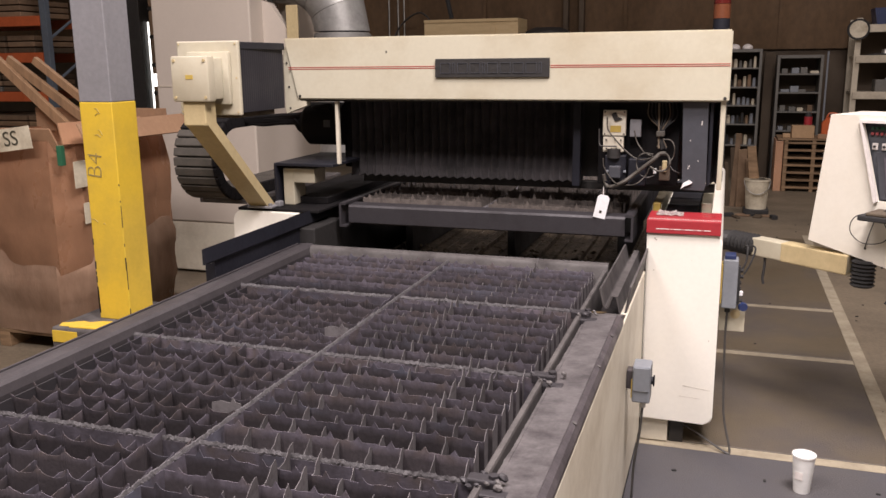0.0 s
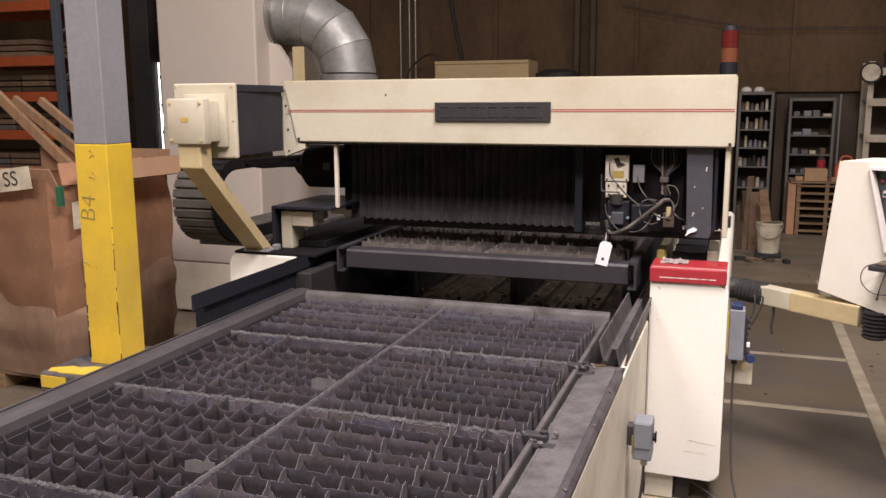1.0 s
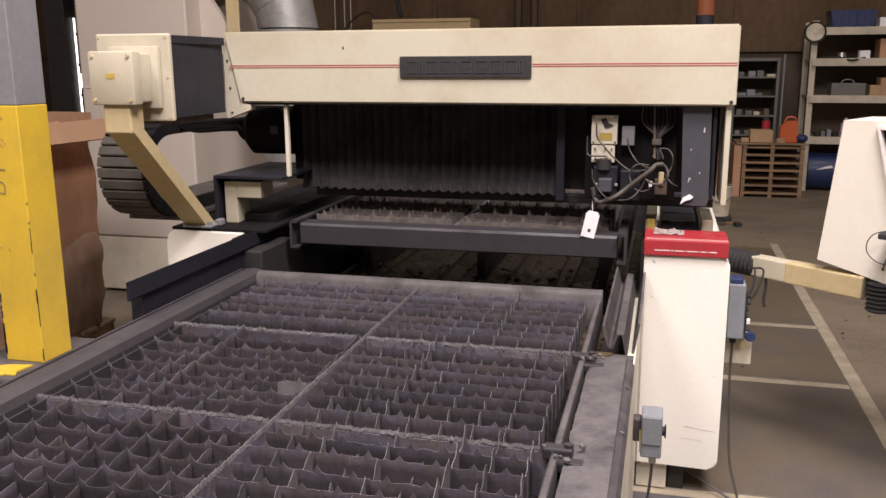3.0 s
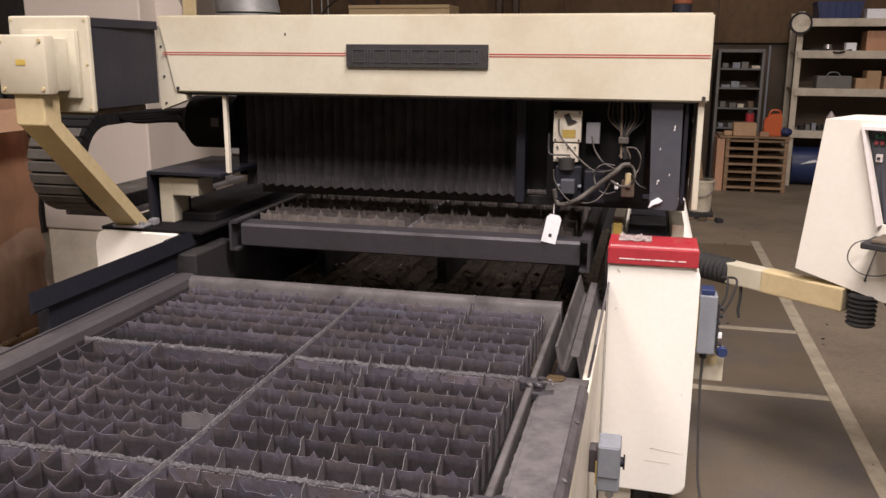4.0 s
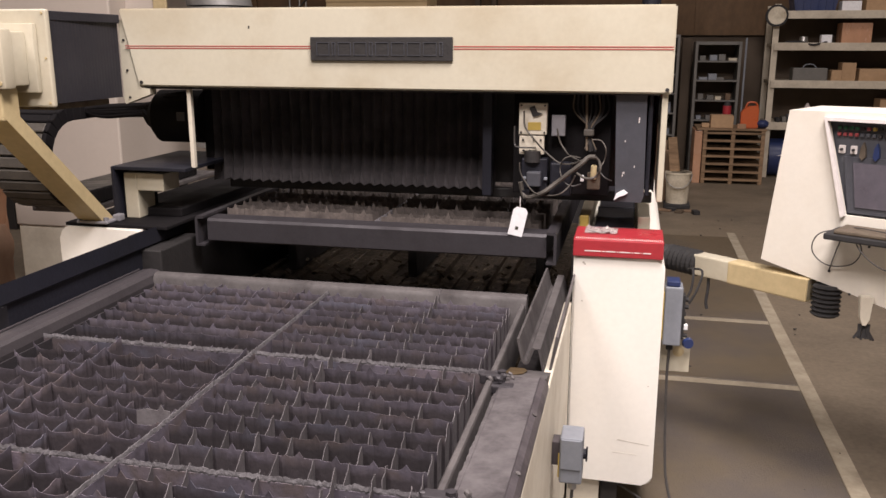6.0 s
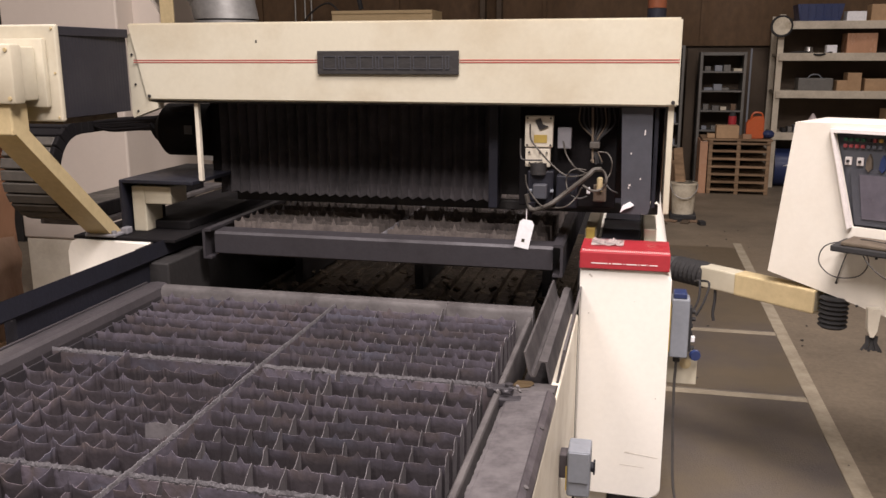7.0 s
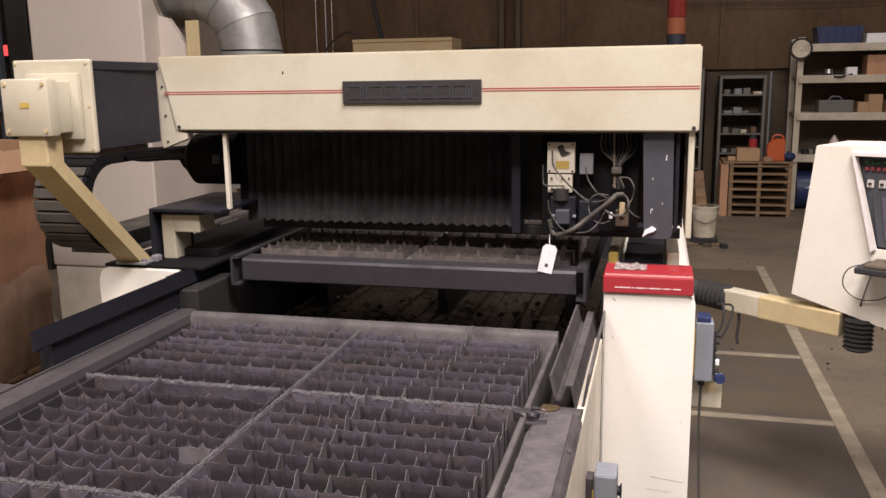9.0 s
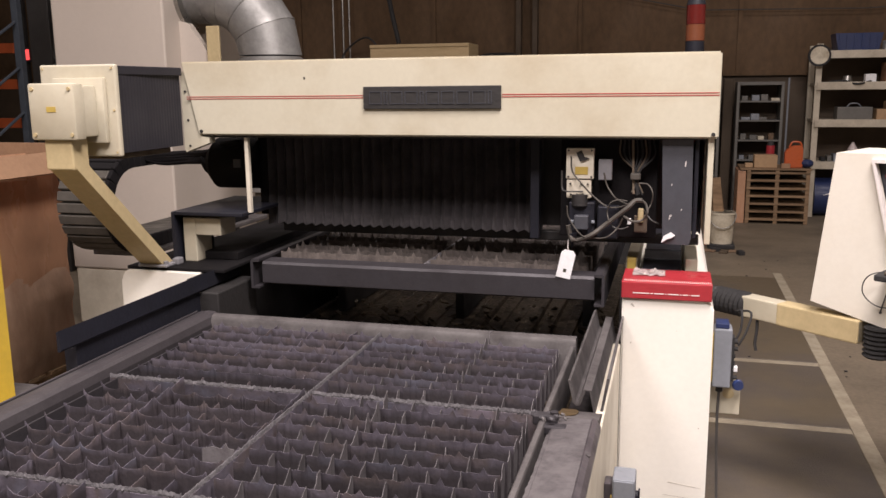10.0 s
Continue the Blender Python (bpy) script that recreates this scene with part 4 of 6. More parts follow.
for x in (-1.100, -0.956):
    for z in (1.504, 1.654):
        bm = B()
        cyl(bm, (x, 3.346, z), (0, -1, 0), 0.005, 0.0065, n=12)
        part("screw", bm, M_TAN, fb, "screw head")
for x in (-1.172, -0.896):
    for z in (1.436, 1.58, 1.722):
        bm = B()
        cyl(bm, (x, 3.493, z), (0, -1, 0), 0.004, 0.004, n=10)
        part("screw", bm, M_TAN, duct, "screw head")
boxed("sticker", M_YCAP, fb, (-1.048, -1.012, 3.3435, 3.3448, 1.578, 1.596), 0.0004, "yellow sticker")
# strut down to the machine
bm = B()
box(bm, -1.082, -0.972, 3.36, 3.44, 1.385, 1.487, bevel=0.006)
vs = prism(bm, [(-1.082, 1.40), (-0.972, 1.40), (-0.965, 0.972), (-1.065, 0.972)], 3.36, 3.43, "y")
for v in vs:
    v.co.y += (1.40 - v.co.z) / 0.43 * 0.455
part("strut", bm, M_TAN, duct, "slanted tan steel strut")
bm = B()
box(bm, -1.07, -0.94, 3.80, 3.91, 0.962, 0.974, bevel=0.004)
for x in (-1.06, -0.952):
    cyl(bm, (x, 3.815, 0.974), (0, 0, 1), 0.012, 0.010, n=6)
box(bm, -0.955, -0.925, 3.86, 3.90, 0.962, 0.99, bevel=0.006)
part("strut_foot", bm, M_POST, duct, "bolted foot plate")

# ---- cream housings that carry the gantry ways ----
def rounded_panel(bm, x0, x1, z0, z1, r, y0, y1, corners):
    pts = []
    for cx, cz, a0, on in ((x1 - r, z1 - r, 0, "tr" in corners), (x0 + r, z1 - r, 90, "tl" in corners), (x0 + r, z0 + r, 180, "bl" in corners), (x1 - r, z0 + r, 270, "br" in corners)):
        if on:
            pts += [(cx + r * math.cos(radians(a0 + k * 15)), cz + r * math.sin(radians(a0 + k * 15))) for k in range(7)]
        else:
            pts.append((x1 if a0 in (0, 270) else x0, z1 if a0 < 180 else z0))
    prism(bm, pts, y0, y1, "y")
    es = [e for e in bm.edges if all(abs(v.co.y - y0) < 1e-6 for v in e.verts)]
    bmesh.ops.bevel(bm, geom=es, offset=0.006, segments=2, affect="EDGES", clamp_overlap=True)


ped = thing("way_housing", (0.95, 4.2, 0.0), "cream rounded way housing with scuffs near its foot", "machine housing")
bm = B()
rounded_panel(bm, 0.8065, 1.107, 0.116, 0.937, 0.035, 3.815, 6.2, ("br", "tr"))
pb = part("housing_shell", bm, M_IVORY, ped, "cream sheet-metal shell", True)
boxed("foot", M_BLACK, ped, (0.93, 0.99, 3.86, 3.93, 0.0, 0.118), 0.004, "black levelling foot")
boxed("foot_block", M_CREAM_DIRTY, ped, (0.81, 0.925, 3.84, 3.93, 0.008, 0.118), 0.004)
boxed("foot", M_BLACK, ped, (0.93, 0.99, 5.8, 5.9, 0.0, 0.118), 0.004, "black levelling foot")
bm = B()
prism(bm, [(0.978, 0.281), (1.09, 0.2695), (1.094, 0.2705), (1.02, 0.2795), (0.985, 0.2845)], 3.8144, 3.8155, "y")
prism(bm, [(0.965, 0.2335), (1.05, 0.2295), (1.05, 0.2305), (0.97, 0.2355)], 3.8144, 3.8155, "y")
prism(bm, [(0.835, 0.915), (0.845, 0.905), (0.849, 0.909), (0.84, 0.919)], 3.8144, 3.8155, "y")
for x, z, s in ((0.84, 0.78, 0.003), (1.075, 0.49, 0.002), (0.99, 0.83, 0.0015)):
    cyl(bm, (x, 3.8155, z), (0, -1, 0), 0.0012, s, n=7)
tagged(part("scuffs", bm, M_SMUDGE, pb, "dark scuffs and specks"), kind="stuff")
bm = B()
box(bm, 0.86, 1.0, 4.06, 5.9, 0.94, 0.985, bevel=0.006)
part("way_cover", bm, M_DARK, ped, "dark sliding way cover")
for k in range(8):
    boxed("way_lip", M_GREYPANEL, ped, (0.858, 1.002, 4.058 + k * 0.2, 4.066 + k * 0.2, 0.942, 0.989), 0.001)
boxed("way_rail", M_CREAM, ped, (1.012, 1.055, 4.06, 5.9, 0.938, 1.03), 0.004, "cream upright rail")
boxed("way_rail", M_CREAM, ped, (0.80, 0.842, 4.12, 5.9, 0.938, 1.01), 0.004, "cream upright rail")
boxed("way_stop", M_YCAP, ped, (0.806, 0.838, 4.09, 4.115, 0.938, 1.02), 0.003, "yellow stop block")

ped2 = thing("way_housing", (-0.97, 4.2, 0.0), "cream rounded way housing under the slanted strut", "machine housing")
bm = B()
rounded_panel(bm, -1.152, -0.80, 0.132, 0.948, 0.045, 3.805, 6.2, ("tl", "bl"))
part("housing_shell", bm, M_IVORY, ped2, "cream sheet-metal shell", True)
boxed("foot", M_BLACK, ped2, (-1.06, -1.0, 3.86, 3.93, 0.0, 0.134), 0.004)
boxed("foot", M_BLACK, ped2, (-1.06, -1.0, 5.8, 5.9, 0.0, 0.134), 0.004)
boxed("top_plate", M_DEEPBLACK, ped2, (-1.13, -0.70, 3.815, 6.0, 0.9485, 0.962), 0.003, "black top plate")
boxed("way_cover", M_DEEPBLACK, ped2, (-0.90, -0.74, 4.0, 5.9, 0.962, 0.995), 0.004)
bm = B()
box(bm, -0.945, -0.888, 3.94, 4.06, 0.962, 1.142, bevel=0.004)
box(bm, -0.889, -0.775, 3.94, 4.06, 1.072, 1.142, bevel=0.004)
part("bracket", bm, M_CREAM, ped2, "cream inverted-L bracket")
bm = B()
box(bm, -0.972, -0.960, 3.90, 4.20, 0.962, 1.168, bevel=0.002)
box(bm, -0.972, -0.66, 3.905, 4.42, 1.156, 1.170, bevel=0.002)
part("cover_plate", bm, M_DARK, ped2, "dark folded cover plate")


# ---- things on and beside the near way housing ----
book = thing("binder", (0.95, 3.92, 0.938), "red vinyl binder lying on the cream way housing", "binder")
bm = B()
box(bm, 0.804, 1.098, 3.806, 4.02, 0.938, 0.9435, bevel=0.002)
box(bm, 0.804, 1.098, 3.806, 4.02, 0.9895, 0.996, bevel=0.002)
box(bm, 0.804, 1.098, 3.804, 3.812, 0.938, 0.996, bevel=0.003)
part("cover", bm, M_RED, book, "glossy red cover")
boxed("page_block", M_PAPER, book, (0.812, 1.09, 3.813, 4.01, 0.944, 0.989), 0.001)
bm = B()
x = 0.842
for w in (0.058, 0.012, 0.036, 0.008, 0.040, 0.008, 0.022, 0.006, 0.030):
    box(bm, x, x + w - 0.004, 3.8030, 3.8042, 0.9565, 0.9598)
    x += w
part("print_bars", bm, M_PRINT, book, "small white print bars")
bm = B()
for k in range(44):
    x = 0.812 + k * 0.0065
    box(bm, x, x + 0.0022, 3.816, 3.838 + 0.006 * (k % 3 == 0), 0.9958, 0.9964)
part("dot_row", bm, M_PRINT, book, "row of pale printed ticks")
bm = B()
rnd = random.Random(12)
n = 12
grid = [[bm.verts.new((0.835 + 0.11 * i / n, 3.90 + 0.10 * j / n, 0.9975 + 0.012 * rnd.random() * (0.2 + noise.noise((i * 0.7, j * 0.7, 2)) ** 2 * 3))) for j in range(n + 1)] for i in range(n + 1)]
for i in range(n):
    for j in range(n):
        bm.faces.new((grid[i][j], grid[i + 1][j], grid[i + 1][j + 1], grid[i][j + 1]))
r = bmesh.ops.solidify(bm, geom=bm.faces[:], thickness=0.0008)
solid("plastic_sleeve", bm, M_FILM, "crumpled clear plastic sleeve on the red binder", "plastic sleeve")

# limit switch box on the side panel
jb = thing("switch_box", (0.86, 3.19, 0.48), "small grey switch box on the cream side panel", "switch box")
boxed("body", M_BOX, jb, (0.830, 0.892, 3.145, 3.235, 0.455, 0.590), 0.006)
boxed("lid", M_BOX, jb, (0.834, 0.888, 3.141, 3.1455, 0.500, 0.586), 0.001)
boxed("back_plate", M_DARKEDGE, jb, (0.8065, 0.8295, 3.18, 3.23, 0.490, 0.560), 0.003, "dark gasket plate")
boxed("edge_strip", M_YCAP, jb, (0.826, 0.8297, 3.150, 3.156, 0.47, 0.54), 0.001, "yellow edge strip")
bm = B()
cyl(bm, (0.892, 3.19, 0.528), (1, 0, 0), 0.008, 0.014, n=16)
box(bm, 0.899, 0.904, 3.178, 3.202, 0.510, 0.546, bevel=0.002)
part("selector_knob", bm, M_DARK, jb, "dark selector knob")
bm = B()
cyl(bm, (0.867, 3.165, 0.455), (0, 0, -1), 0.02, 0.011, n=8)
part("gland", bm, M_STEEL, jb)
bm = B()
sweep(bm, bend([(0.867, 3.165, 0.440), (0.862, 3.165, 0.35), (0.845, 3.17, 0.2), (0.84, 3.175, 0.03), (0.84, 3.18, 0.012)], 5), 0.0045, 8)
part("conduit", bm, M_CABLE, jb, "grey conduit down to the floor", True)

# disconnect box on the far side of the housing
db = thing("control_box", (1.15, 3.93, 0.60), "grey control box on the side of the cream housing", "control box")
boxed("body", M_BOX, db, (1.116, 1.176, 3.90, 3.98, 0.612, 0.822), 0.005)
boxed("edge_strip", M_YCAP, db, (1.109, 1.115, 3.905, 3.975, 0.63, 0.80), 0.001, "yellow edge strip")
boxed("blue_cap", M_BLUE, db, (1.12, 1.165, 3.905, 3.97, 0.822, 0.842), 0.004, "blue cap")
bm = B()
rnd = random.Random(2)
for k in range(6):
    z = 0.64 + k * 0.026
    cyl(bm, (1.176, 3.94, z), (1, 0, 0), 0.014 + 0.01 * rnd.random(), 0.008, n=8)
box(bm, 1.176, 1.186, 3.92, 3.96, 0.63, 0.79, bevel=0.002)
part("terminal_strip", bm, M_RUBBER, db, "black terminal strip")
boxed("white_terminal", M_PAPER, db, (1.18, 1.20, 3.93, 3.95, 0.662, 0.682), 0.003)
bm = B()
cyl(bm, (1.203, 3.93, 0.617), (0.25, -1, 0), 0.012, 0.020, 0.017, n=20)
part("blue_knob", bm, M_BLUE, db, "round blue knob", True)
boxed("lower_plate", M_CREAM, db, (1.108, 1.215, 3.955, 3.965, 0.498, 0.625), 0.003, "cream mounting plate")
bm = B()
cyl(bm, (1.175, 3.956, 0.575), (0, -1, 0), 0.002, 0.020, n=16)
part("oval_hole", bm, M_TAN, db)
bm = B()
cyl(bm, (1.142, 3.93, 0.612), (0, 0, -1), 0.022, 0.012, n=10)
part("gland", bm, M_RUBBER, db)
cable = bend([(1.142, 3.93, 0.59), (1.14, 3.925, 0.48), (1.145, 3.90, 0.30), (1.155, 3.86, 0.14), (1.185, 3.80, 0.02), (1.16, 3.80, 0.014), (1.06, 3.86, 0.05), (0.96, 3.895, 0.09)], 7)
bm = B()
sweep(bm, cable, 0.0048, 8)
part("cable", bm, M_CABLE, db, "grey-brown cable drooping to the floor", True)
for k in range(2):
    bm = B()
    sweep(bm, bend([(1.18 + 0.02 * k, 3.96, 0.75), (1.205 + 0.02 * k, 3.97, 0.80), (1.21 + 0.03 * k, 4.0, 0.86), (1.20, 4.1, 0.84)], 5), 0.004, 6)
    part("loose_wire", bm, M_RUBBER, db, "", True)

# swing arm and console
arm = thing("swing_arm", (1.25, 4.44, 0.76), "cream swing arm with black rubber boots", "swing arm")
A0, A1 = Vector((1.257, 4.455, 0.777)), Vector((1.632, 4.15, 0.777))
d = (A1 - A0).normalized()
yaw = math.degrees(math.atan2(d.y, d.x))
L = (A1 - A0).length
bm = B()
box(bm, 0.0, L, -0.035, 0.035, -0.042, 0.042, bevel=0.006, turn=pose(*A0, 0, 0, yaw))
part("beam", bm, M_CREAM, arm, "cream square tube")
bm = B()
box(bm, 0.16, L, -0.0365, 0.0365, -0.0435, 0.0435, bevel=0.006, turn=pose(*A0, 0, 0, yaw))
part("masking_wrap", bm, M_TAN, arm, "tan outer length of the tube")


def boot(bm, base_at, axis, length, r, folds):
    ax = Vector(axis).normalized()
    pts, radii = [], []
    for i in range(folds * 2 + 1):
        pts.append(Vector(base_at) + ax * length * i / (folds * 2))
        radii.append(r if i % 2 else r * 0.8)
    sweep(bm, pts, r, 18, radii)


bm = B()
boot(bm, A0 - d * 0.135, d, 0.15, 0.054, 7)
part("boot", bm, M_RUBBER, arm, "black ribbed boot")
bm = B()
cyl(bm, A0 - d * 0.20, d, 0.08, 0.035, n=16)
cyl(bm, (1.105, 4.56, 0.775), (1, 0, 0), 0.05, 0.05, n=16)
part("pivot", bm, M_BLACK, arm, "dark pivot at the housing")
bm = B()
boot(bm, A1 + Vector((0.045, -0.03, -0.085)), (0, 0, 1), 0.115, 0.050, 7)
part("boot", bm, M_RUBBER, arm, "black ribbed boot")
bm = B()
sweep(bm, bend([(1.30, 4.40, 0.735), (1.30, 4.39, 0.69), (1.295, 4.385, 0.64), (1.30, 4.38, 0.61)], 4), 0.006, 6)
part("hanging_strap", bm, M_RUBBER, arm, "", True)
bm = B()
prism(bm, [(1.758, 0.80), (1.800, 0.80), (1.794, 0.722), (1.784, 0.700), (1.774, 0.700), (1.764, 0.725)], 4.0, 4.03, "y")
bracket = part("cable_bracket", bm, M_CREAM_DIRTY, arm, "tan tapered bracket")
bm = B()
tuft = random.Random(9)
for k in range(9):
    x = 1.768 + 0.004 * k
    sweep(bm, [(x, 4.02, 0.70), (x + 0.006 * (tuft.random() - 0.5), 4.015, 0.675), (x + 0.004 * (k - 4), 4.01, 0.645 + 0.012 * tuft.random())], 0.0045, 5)
part("frayed_end", bm, M_RUBBER, bracket, "frayed black cable end")

console = thing("operator_console", (1.7, 4.1, 0.8), "cream operator console with a dark keypad and screen", "console")
CM = pose(1.478, 4.215, 0.0, 0, 0, -30)
# front face with an opening: strips round it
bm = B()
prism(bm, [(-0.018, 0.862), (0.036, 1.406), (0.172, 1.408), (0.172, 1.378), (0.258, 1.062), (0.258, 0.802)], 0.0, 0.012, "y", turn=CM)
prism(bm, [(0.258, 0.802), (0.258, 1.062), (0.70, 1.062), (0.80, 1.062), (0.86, 0.66), (0.62, 0.715)], 0.0, 0.012, "y", turn=CM)
prism(bm, [(0.172, 1.378), (0.172, 1.408), (0.80, 1.415), (0.80, 1.378)], 0.0, 0.012, "y", turn=CM)
prism(bm, [(0.70, 1.062), (0.70, 1.378), (0.80, 1.378), (0.80, 1.062)], 0.0, 0.012, "y", turn=CM)
part("front_face", bm, M_CONSOLE, console, "cream sheet-metal face")
bm = B()
prism(bm, [(-0.018, 0.862), (0.036, 1.406), (0.044, 1.399), (-0.008, 0.866)], 0.012, 0.30, "y", turn=CM)
prism(bm, [(0.036, 1.406), (0.80, 1.415), (0.80, 1.408), (0.044, 1.399)], 0.012, 0.30, "y", turn=CM)
prism(bm, [(0.80, 1.415), (0.86, 0.66), (0.85, 0.665), (0.79, 1.408)], 0.012, 0.30, "y", turn=CM)
prism(bm, [(-0.018, 0.862), (0.62, 0.715), (0.86, 0.66), (0.86, 0.668), (0.62, 0.723), (-0.014, 0.870)], 0.012, 0.30, "y", turn=CM)
prism(bm, [(-0.018, 0.862), (0.036, 1.406), (0.80, 1.415), (0.86, 0.66), (0.62, 0.715)], 0.30, 0.31, "y", turn=CM)
part("housing", bm, M_CONSOLE, console, "cream sheet-metal housing")
# white strips paint the opening's lit left and top edges
bm = B()
prism(bm, [(0.159, 1.390), (0.172, 1.378), (0.258, 1.062), (0.246, 1.054)], -0.018, 0.0, "y", turn=CM)
prism(bm, [(0.159, 1.390), (0.70, 1.392), (0.70, 1.378), (0.172, 1.378)], -0.018, 0.0, "y", turn=CM)
part("window_rim", bm, M_PRINT, console, "white rim standing for the lit edges of the opening")
bm = B()
prism(bm, [(0.155, 1.39), (0.250, 1.02), (0.71, 1.02), (0.71, 1.39)], 0.030, 0.036, "y", turn=CM)
key = part("keypad_panel", bm, M_KEYPAD, console, "slate keypad panel")
bm = B()
prism(bm, [(0.226, 1.258), (0.256, 1.068), (0.50, 1.068), (0.50, 1.258)], 0.020, 0.029, "y", turn=CM)
part("screen_bezel", bm, M_GREYPANEL, key, "grey screen bezel")
bm = B()
prism(bm, [(0.258, 1.240), (0.280, 1.090), (0.465, 1.090), (0.465, 1.240)], 0.016, 0.0195, "y", turn=CM)
part("screen", bm, M_SCREEN, key, "switched-off dark screen")
rnd = random.Random(6)
for row, z in enumerate((1.350, 1.328)):
    for k in range(18):
        u = 0.196 + k * 0.0185
        bm = B()
        box(bm, u, u + 0.0125, 0.018, 0.030, z - 0.001, z + 0.011, bevel=0.002, seg=1, turn=CM)
        part("push_button", bm, (M_GREEN if k < 4 else rnd.choice((M_BLACK, M_JUG, M_YCAP, M_PINK))) if row == 0 else (M_PINK if k < 4 else rnd.choice((M_BLACK, M_PINK, M_KEYPAD))), key, "coloured push button")
for u in (0.205, 0.243, 0.365):
    bm = B()
    box(bm, u, u + 0.022, 0.022, 0.030, 1.268, 1.296, bevel=0.002, seg=1, turn=CM)
    p = part("switch_plate", bm, M_PRINT, key, "pale switch plate")
    bm = B()
    cyl(bm, CM @ Vector((u + 0.011, 0.022, 1.282)), CM.to_3x3() @ Vector((0, -1, 0)), 0.010, 0.005, n=10)
    part("rotary_switch", bm, M_BLACK, p, "black rotary switch")
for u, m in ((0.285, M_RUST), (0.328, M_BLUE)):
    bm = B()
    prism(bm, [(u - 0.010, 1.262), (u, 1.25), (u + 0.010, 1.262), (u + 0.008, 1.29), (u, 1.31), (u - 0.008, 1.29)], 0.014, 0.030, "y", turn=CM)
    part("override_knob", bm, m, key, "pear-shaped override knob")
bm = B()
box(bm, 0.24, 0.74, -0.15, 0.0, 1.000, 1.022, bevel=0.005, turn=CM)
kt = part("keyboard_tray", bm, M_RUBBER, console, "dark keyboard shelf")
bm = B()
box(bm, 0.27, 0.72, -0.145, -0.02, 1.0225, 1.036, bevel=0.004, turn=CM)
part("keyboard", bm, M_RUST, kt, "brown dusty worn keyboard")
for pts in (((0.30, -0.05, 1.03), (0.20, -0.06, 1.00), (0.17, -0.03, 0.93), (0.22, -0.02, 0.885), (0.30, -0.02, 0.90), (0.33, -0.03, 0.96), (0.30, -0.06, 1.03), (0.40, -0.12, 1.045), (0.52, -0.14, 1.04)),
            ((0.30, -0.05, 1.03), (0.36, -0.15, 0.98), (0.45, -0.16, 0.93), (0.58, -0.14, 0.94)),
            ((0.27, -0.01, 1.03), (0.245, -0.012, 0.94), (0.225, -0.006, 0.86))):
    bm = B()
    sweep(bm, bend([CM @ Vector(p) for p in pts], 7), 0.0022, 6)
    part("loose_cable", bm, M_CABLE, console, "thin grey cable", True)
for u, z in ((0.245, 0.985), (0.225, 0.86), (0.30, 0.79), (0.345, 0.965)):
    bm = B()
    cyl(bm, CM @ Vector((u, 0.001, z)), CM.to_3x3() @ Vector((0, -1, 0)), 0.004, 0.0045, n=10)
    part("screw", bm, M_BLACK, console, "dark screw")
bm = B()
box(bm, 0.10, 0.20, 0.10, 0.18, 0.70, 0.84, bevel=0.006, turn=CM)
part("neck", bm, M_CREAM_DIRTY, console)

cup = thing("foam_cup", (1.449, 3.545, 0.006), "white foam cup standing on the floor mat", "cup")
bm = B()
prof = [(0.0, 0.002), (0.033, 0.0), (0.034, 0.004), (0.046, 0.146), (0.049, 0.148), (0.049, 0.154), (0.045, 0.155), (0.043, 0.148), (0.032, 0.01), (0.0, 0.01)]
ringz = [[bm.verts.new((1.449 + 0.9 * max(r, 0.0005) * math.cos(a), 3.545 + 0.9 * max(r, 0.0005) * math.sin(a), 0.006 + z)) for a in (2 * math.pi * k / 28 for k in range(28))] for r, z in prof]
for a, b in zip(ringz, ringz[1:]):
    for k in range(28):
        bm.faces.new((a[k], a[(k + 1) % 28], b[(k + 1) % 28], b[k]))
part("body", bm, M_FOAM, cup, "", True)
bm = B()
cyl(bm, (1.449, 3.545, 0.148), (0, 0, 1), 0.006, 0.0418, n=28)
part("lid", bm, M_PRINT, cup, "white plastic lid")
bm = B()
for k in range(5):
    a = radians(225 + k * 9)
    r = 0.0385
    box(bm, -0.003, 0.003, -0.0004, 0.0004, -0.02 + 0.004 * (k % 2), 0.012, turn=pose(1.449 + r * math.cos(a), 3.545 + r * math.sin(a), 0.085, 0, 0, math.degrees(a) + 90))
part("print_marks", bm, M_PRINT, cup, "faint grey print")

# ---- column with its plinth ----
col = thing("steel_column", (-1.43, 3.33, 0.0), "grey steel column with a chipped yellow lower half", "column")
CX0, CX1, CY0, CY1 = -1.515, -1.352, 3.25, 3.405
boxed("upper_shaft", M_POST, col, (CX0, CX1, CY0, CY1, 1.487, 7.0), 0.004, "grey painted shaft")
yel = boxed("lower_shaft", M_YELLOW, col, (CX0 - 0.001, CX1 + 0.001, CY0 - 0.001, CY1 + 0.001, 0.535, 1.487), 0.004, "yellow painted shaft with marker writing")
me = lettering("B4", 0.110, thin=-0.0024)
me.materials.append(M_SCUFF)
piece("marker_writing", me, yel, Matrix.Translation((-1.462, CY0 - 0.002, 1.22)) @ pose(0, 0, 0, 90, 0, 0) @ pose(0, 0, 0, 0, 0, 84))
bm = B()
for x0, z0, x1, z1 in ((-1.44, 1.462, -1.418, 1.446), (-1.44, 1.43, -1.414, 1.44), (-1.45, 1.35, -1.42, 1.342), (-1.43, 1.372, -1.41, 1.35), (-1.51, 0.985, -1.475, 0.972), (-1.45, 0.965, -1.44, 0.962)):
    sweep(bm, [(x0, CY0 - 0.002, z0), ((x0 + x1) / 2, CY0 - 0.002, (z0 + z1) / 2 + 0.006), (x1, CY0 - 0.002, z1)], 0.0014, 5)
part("scribbles", bm, M_SCUFF, yel, "thin marker scribbles")
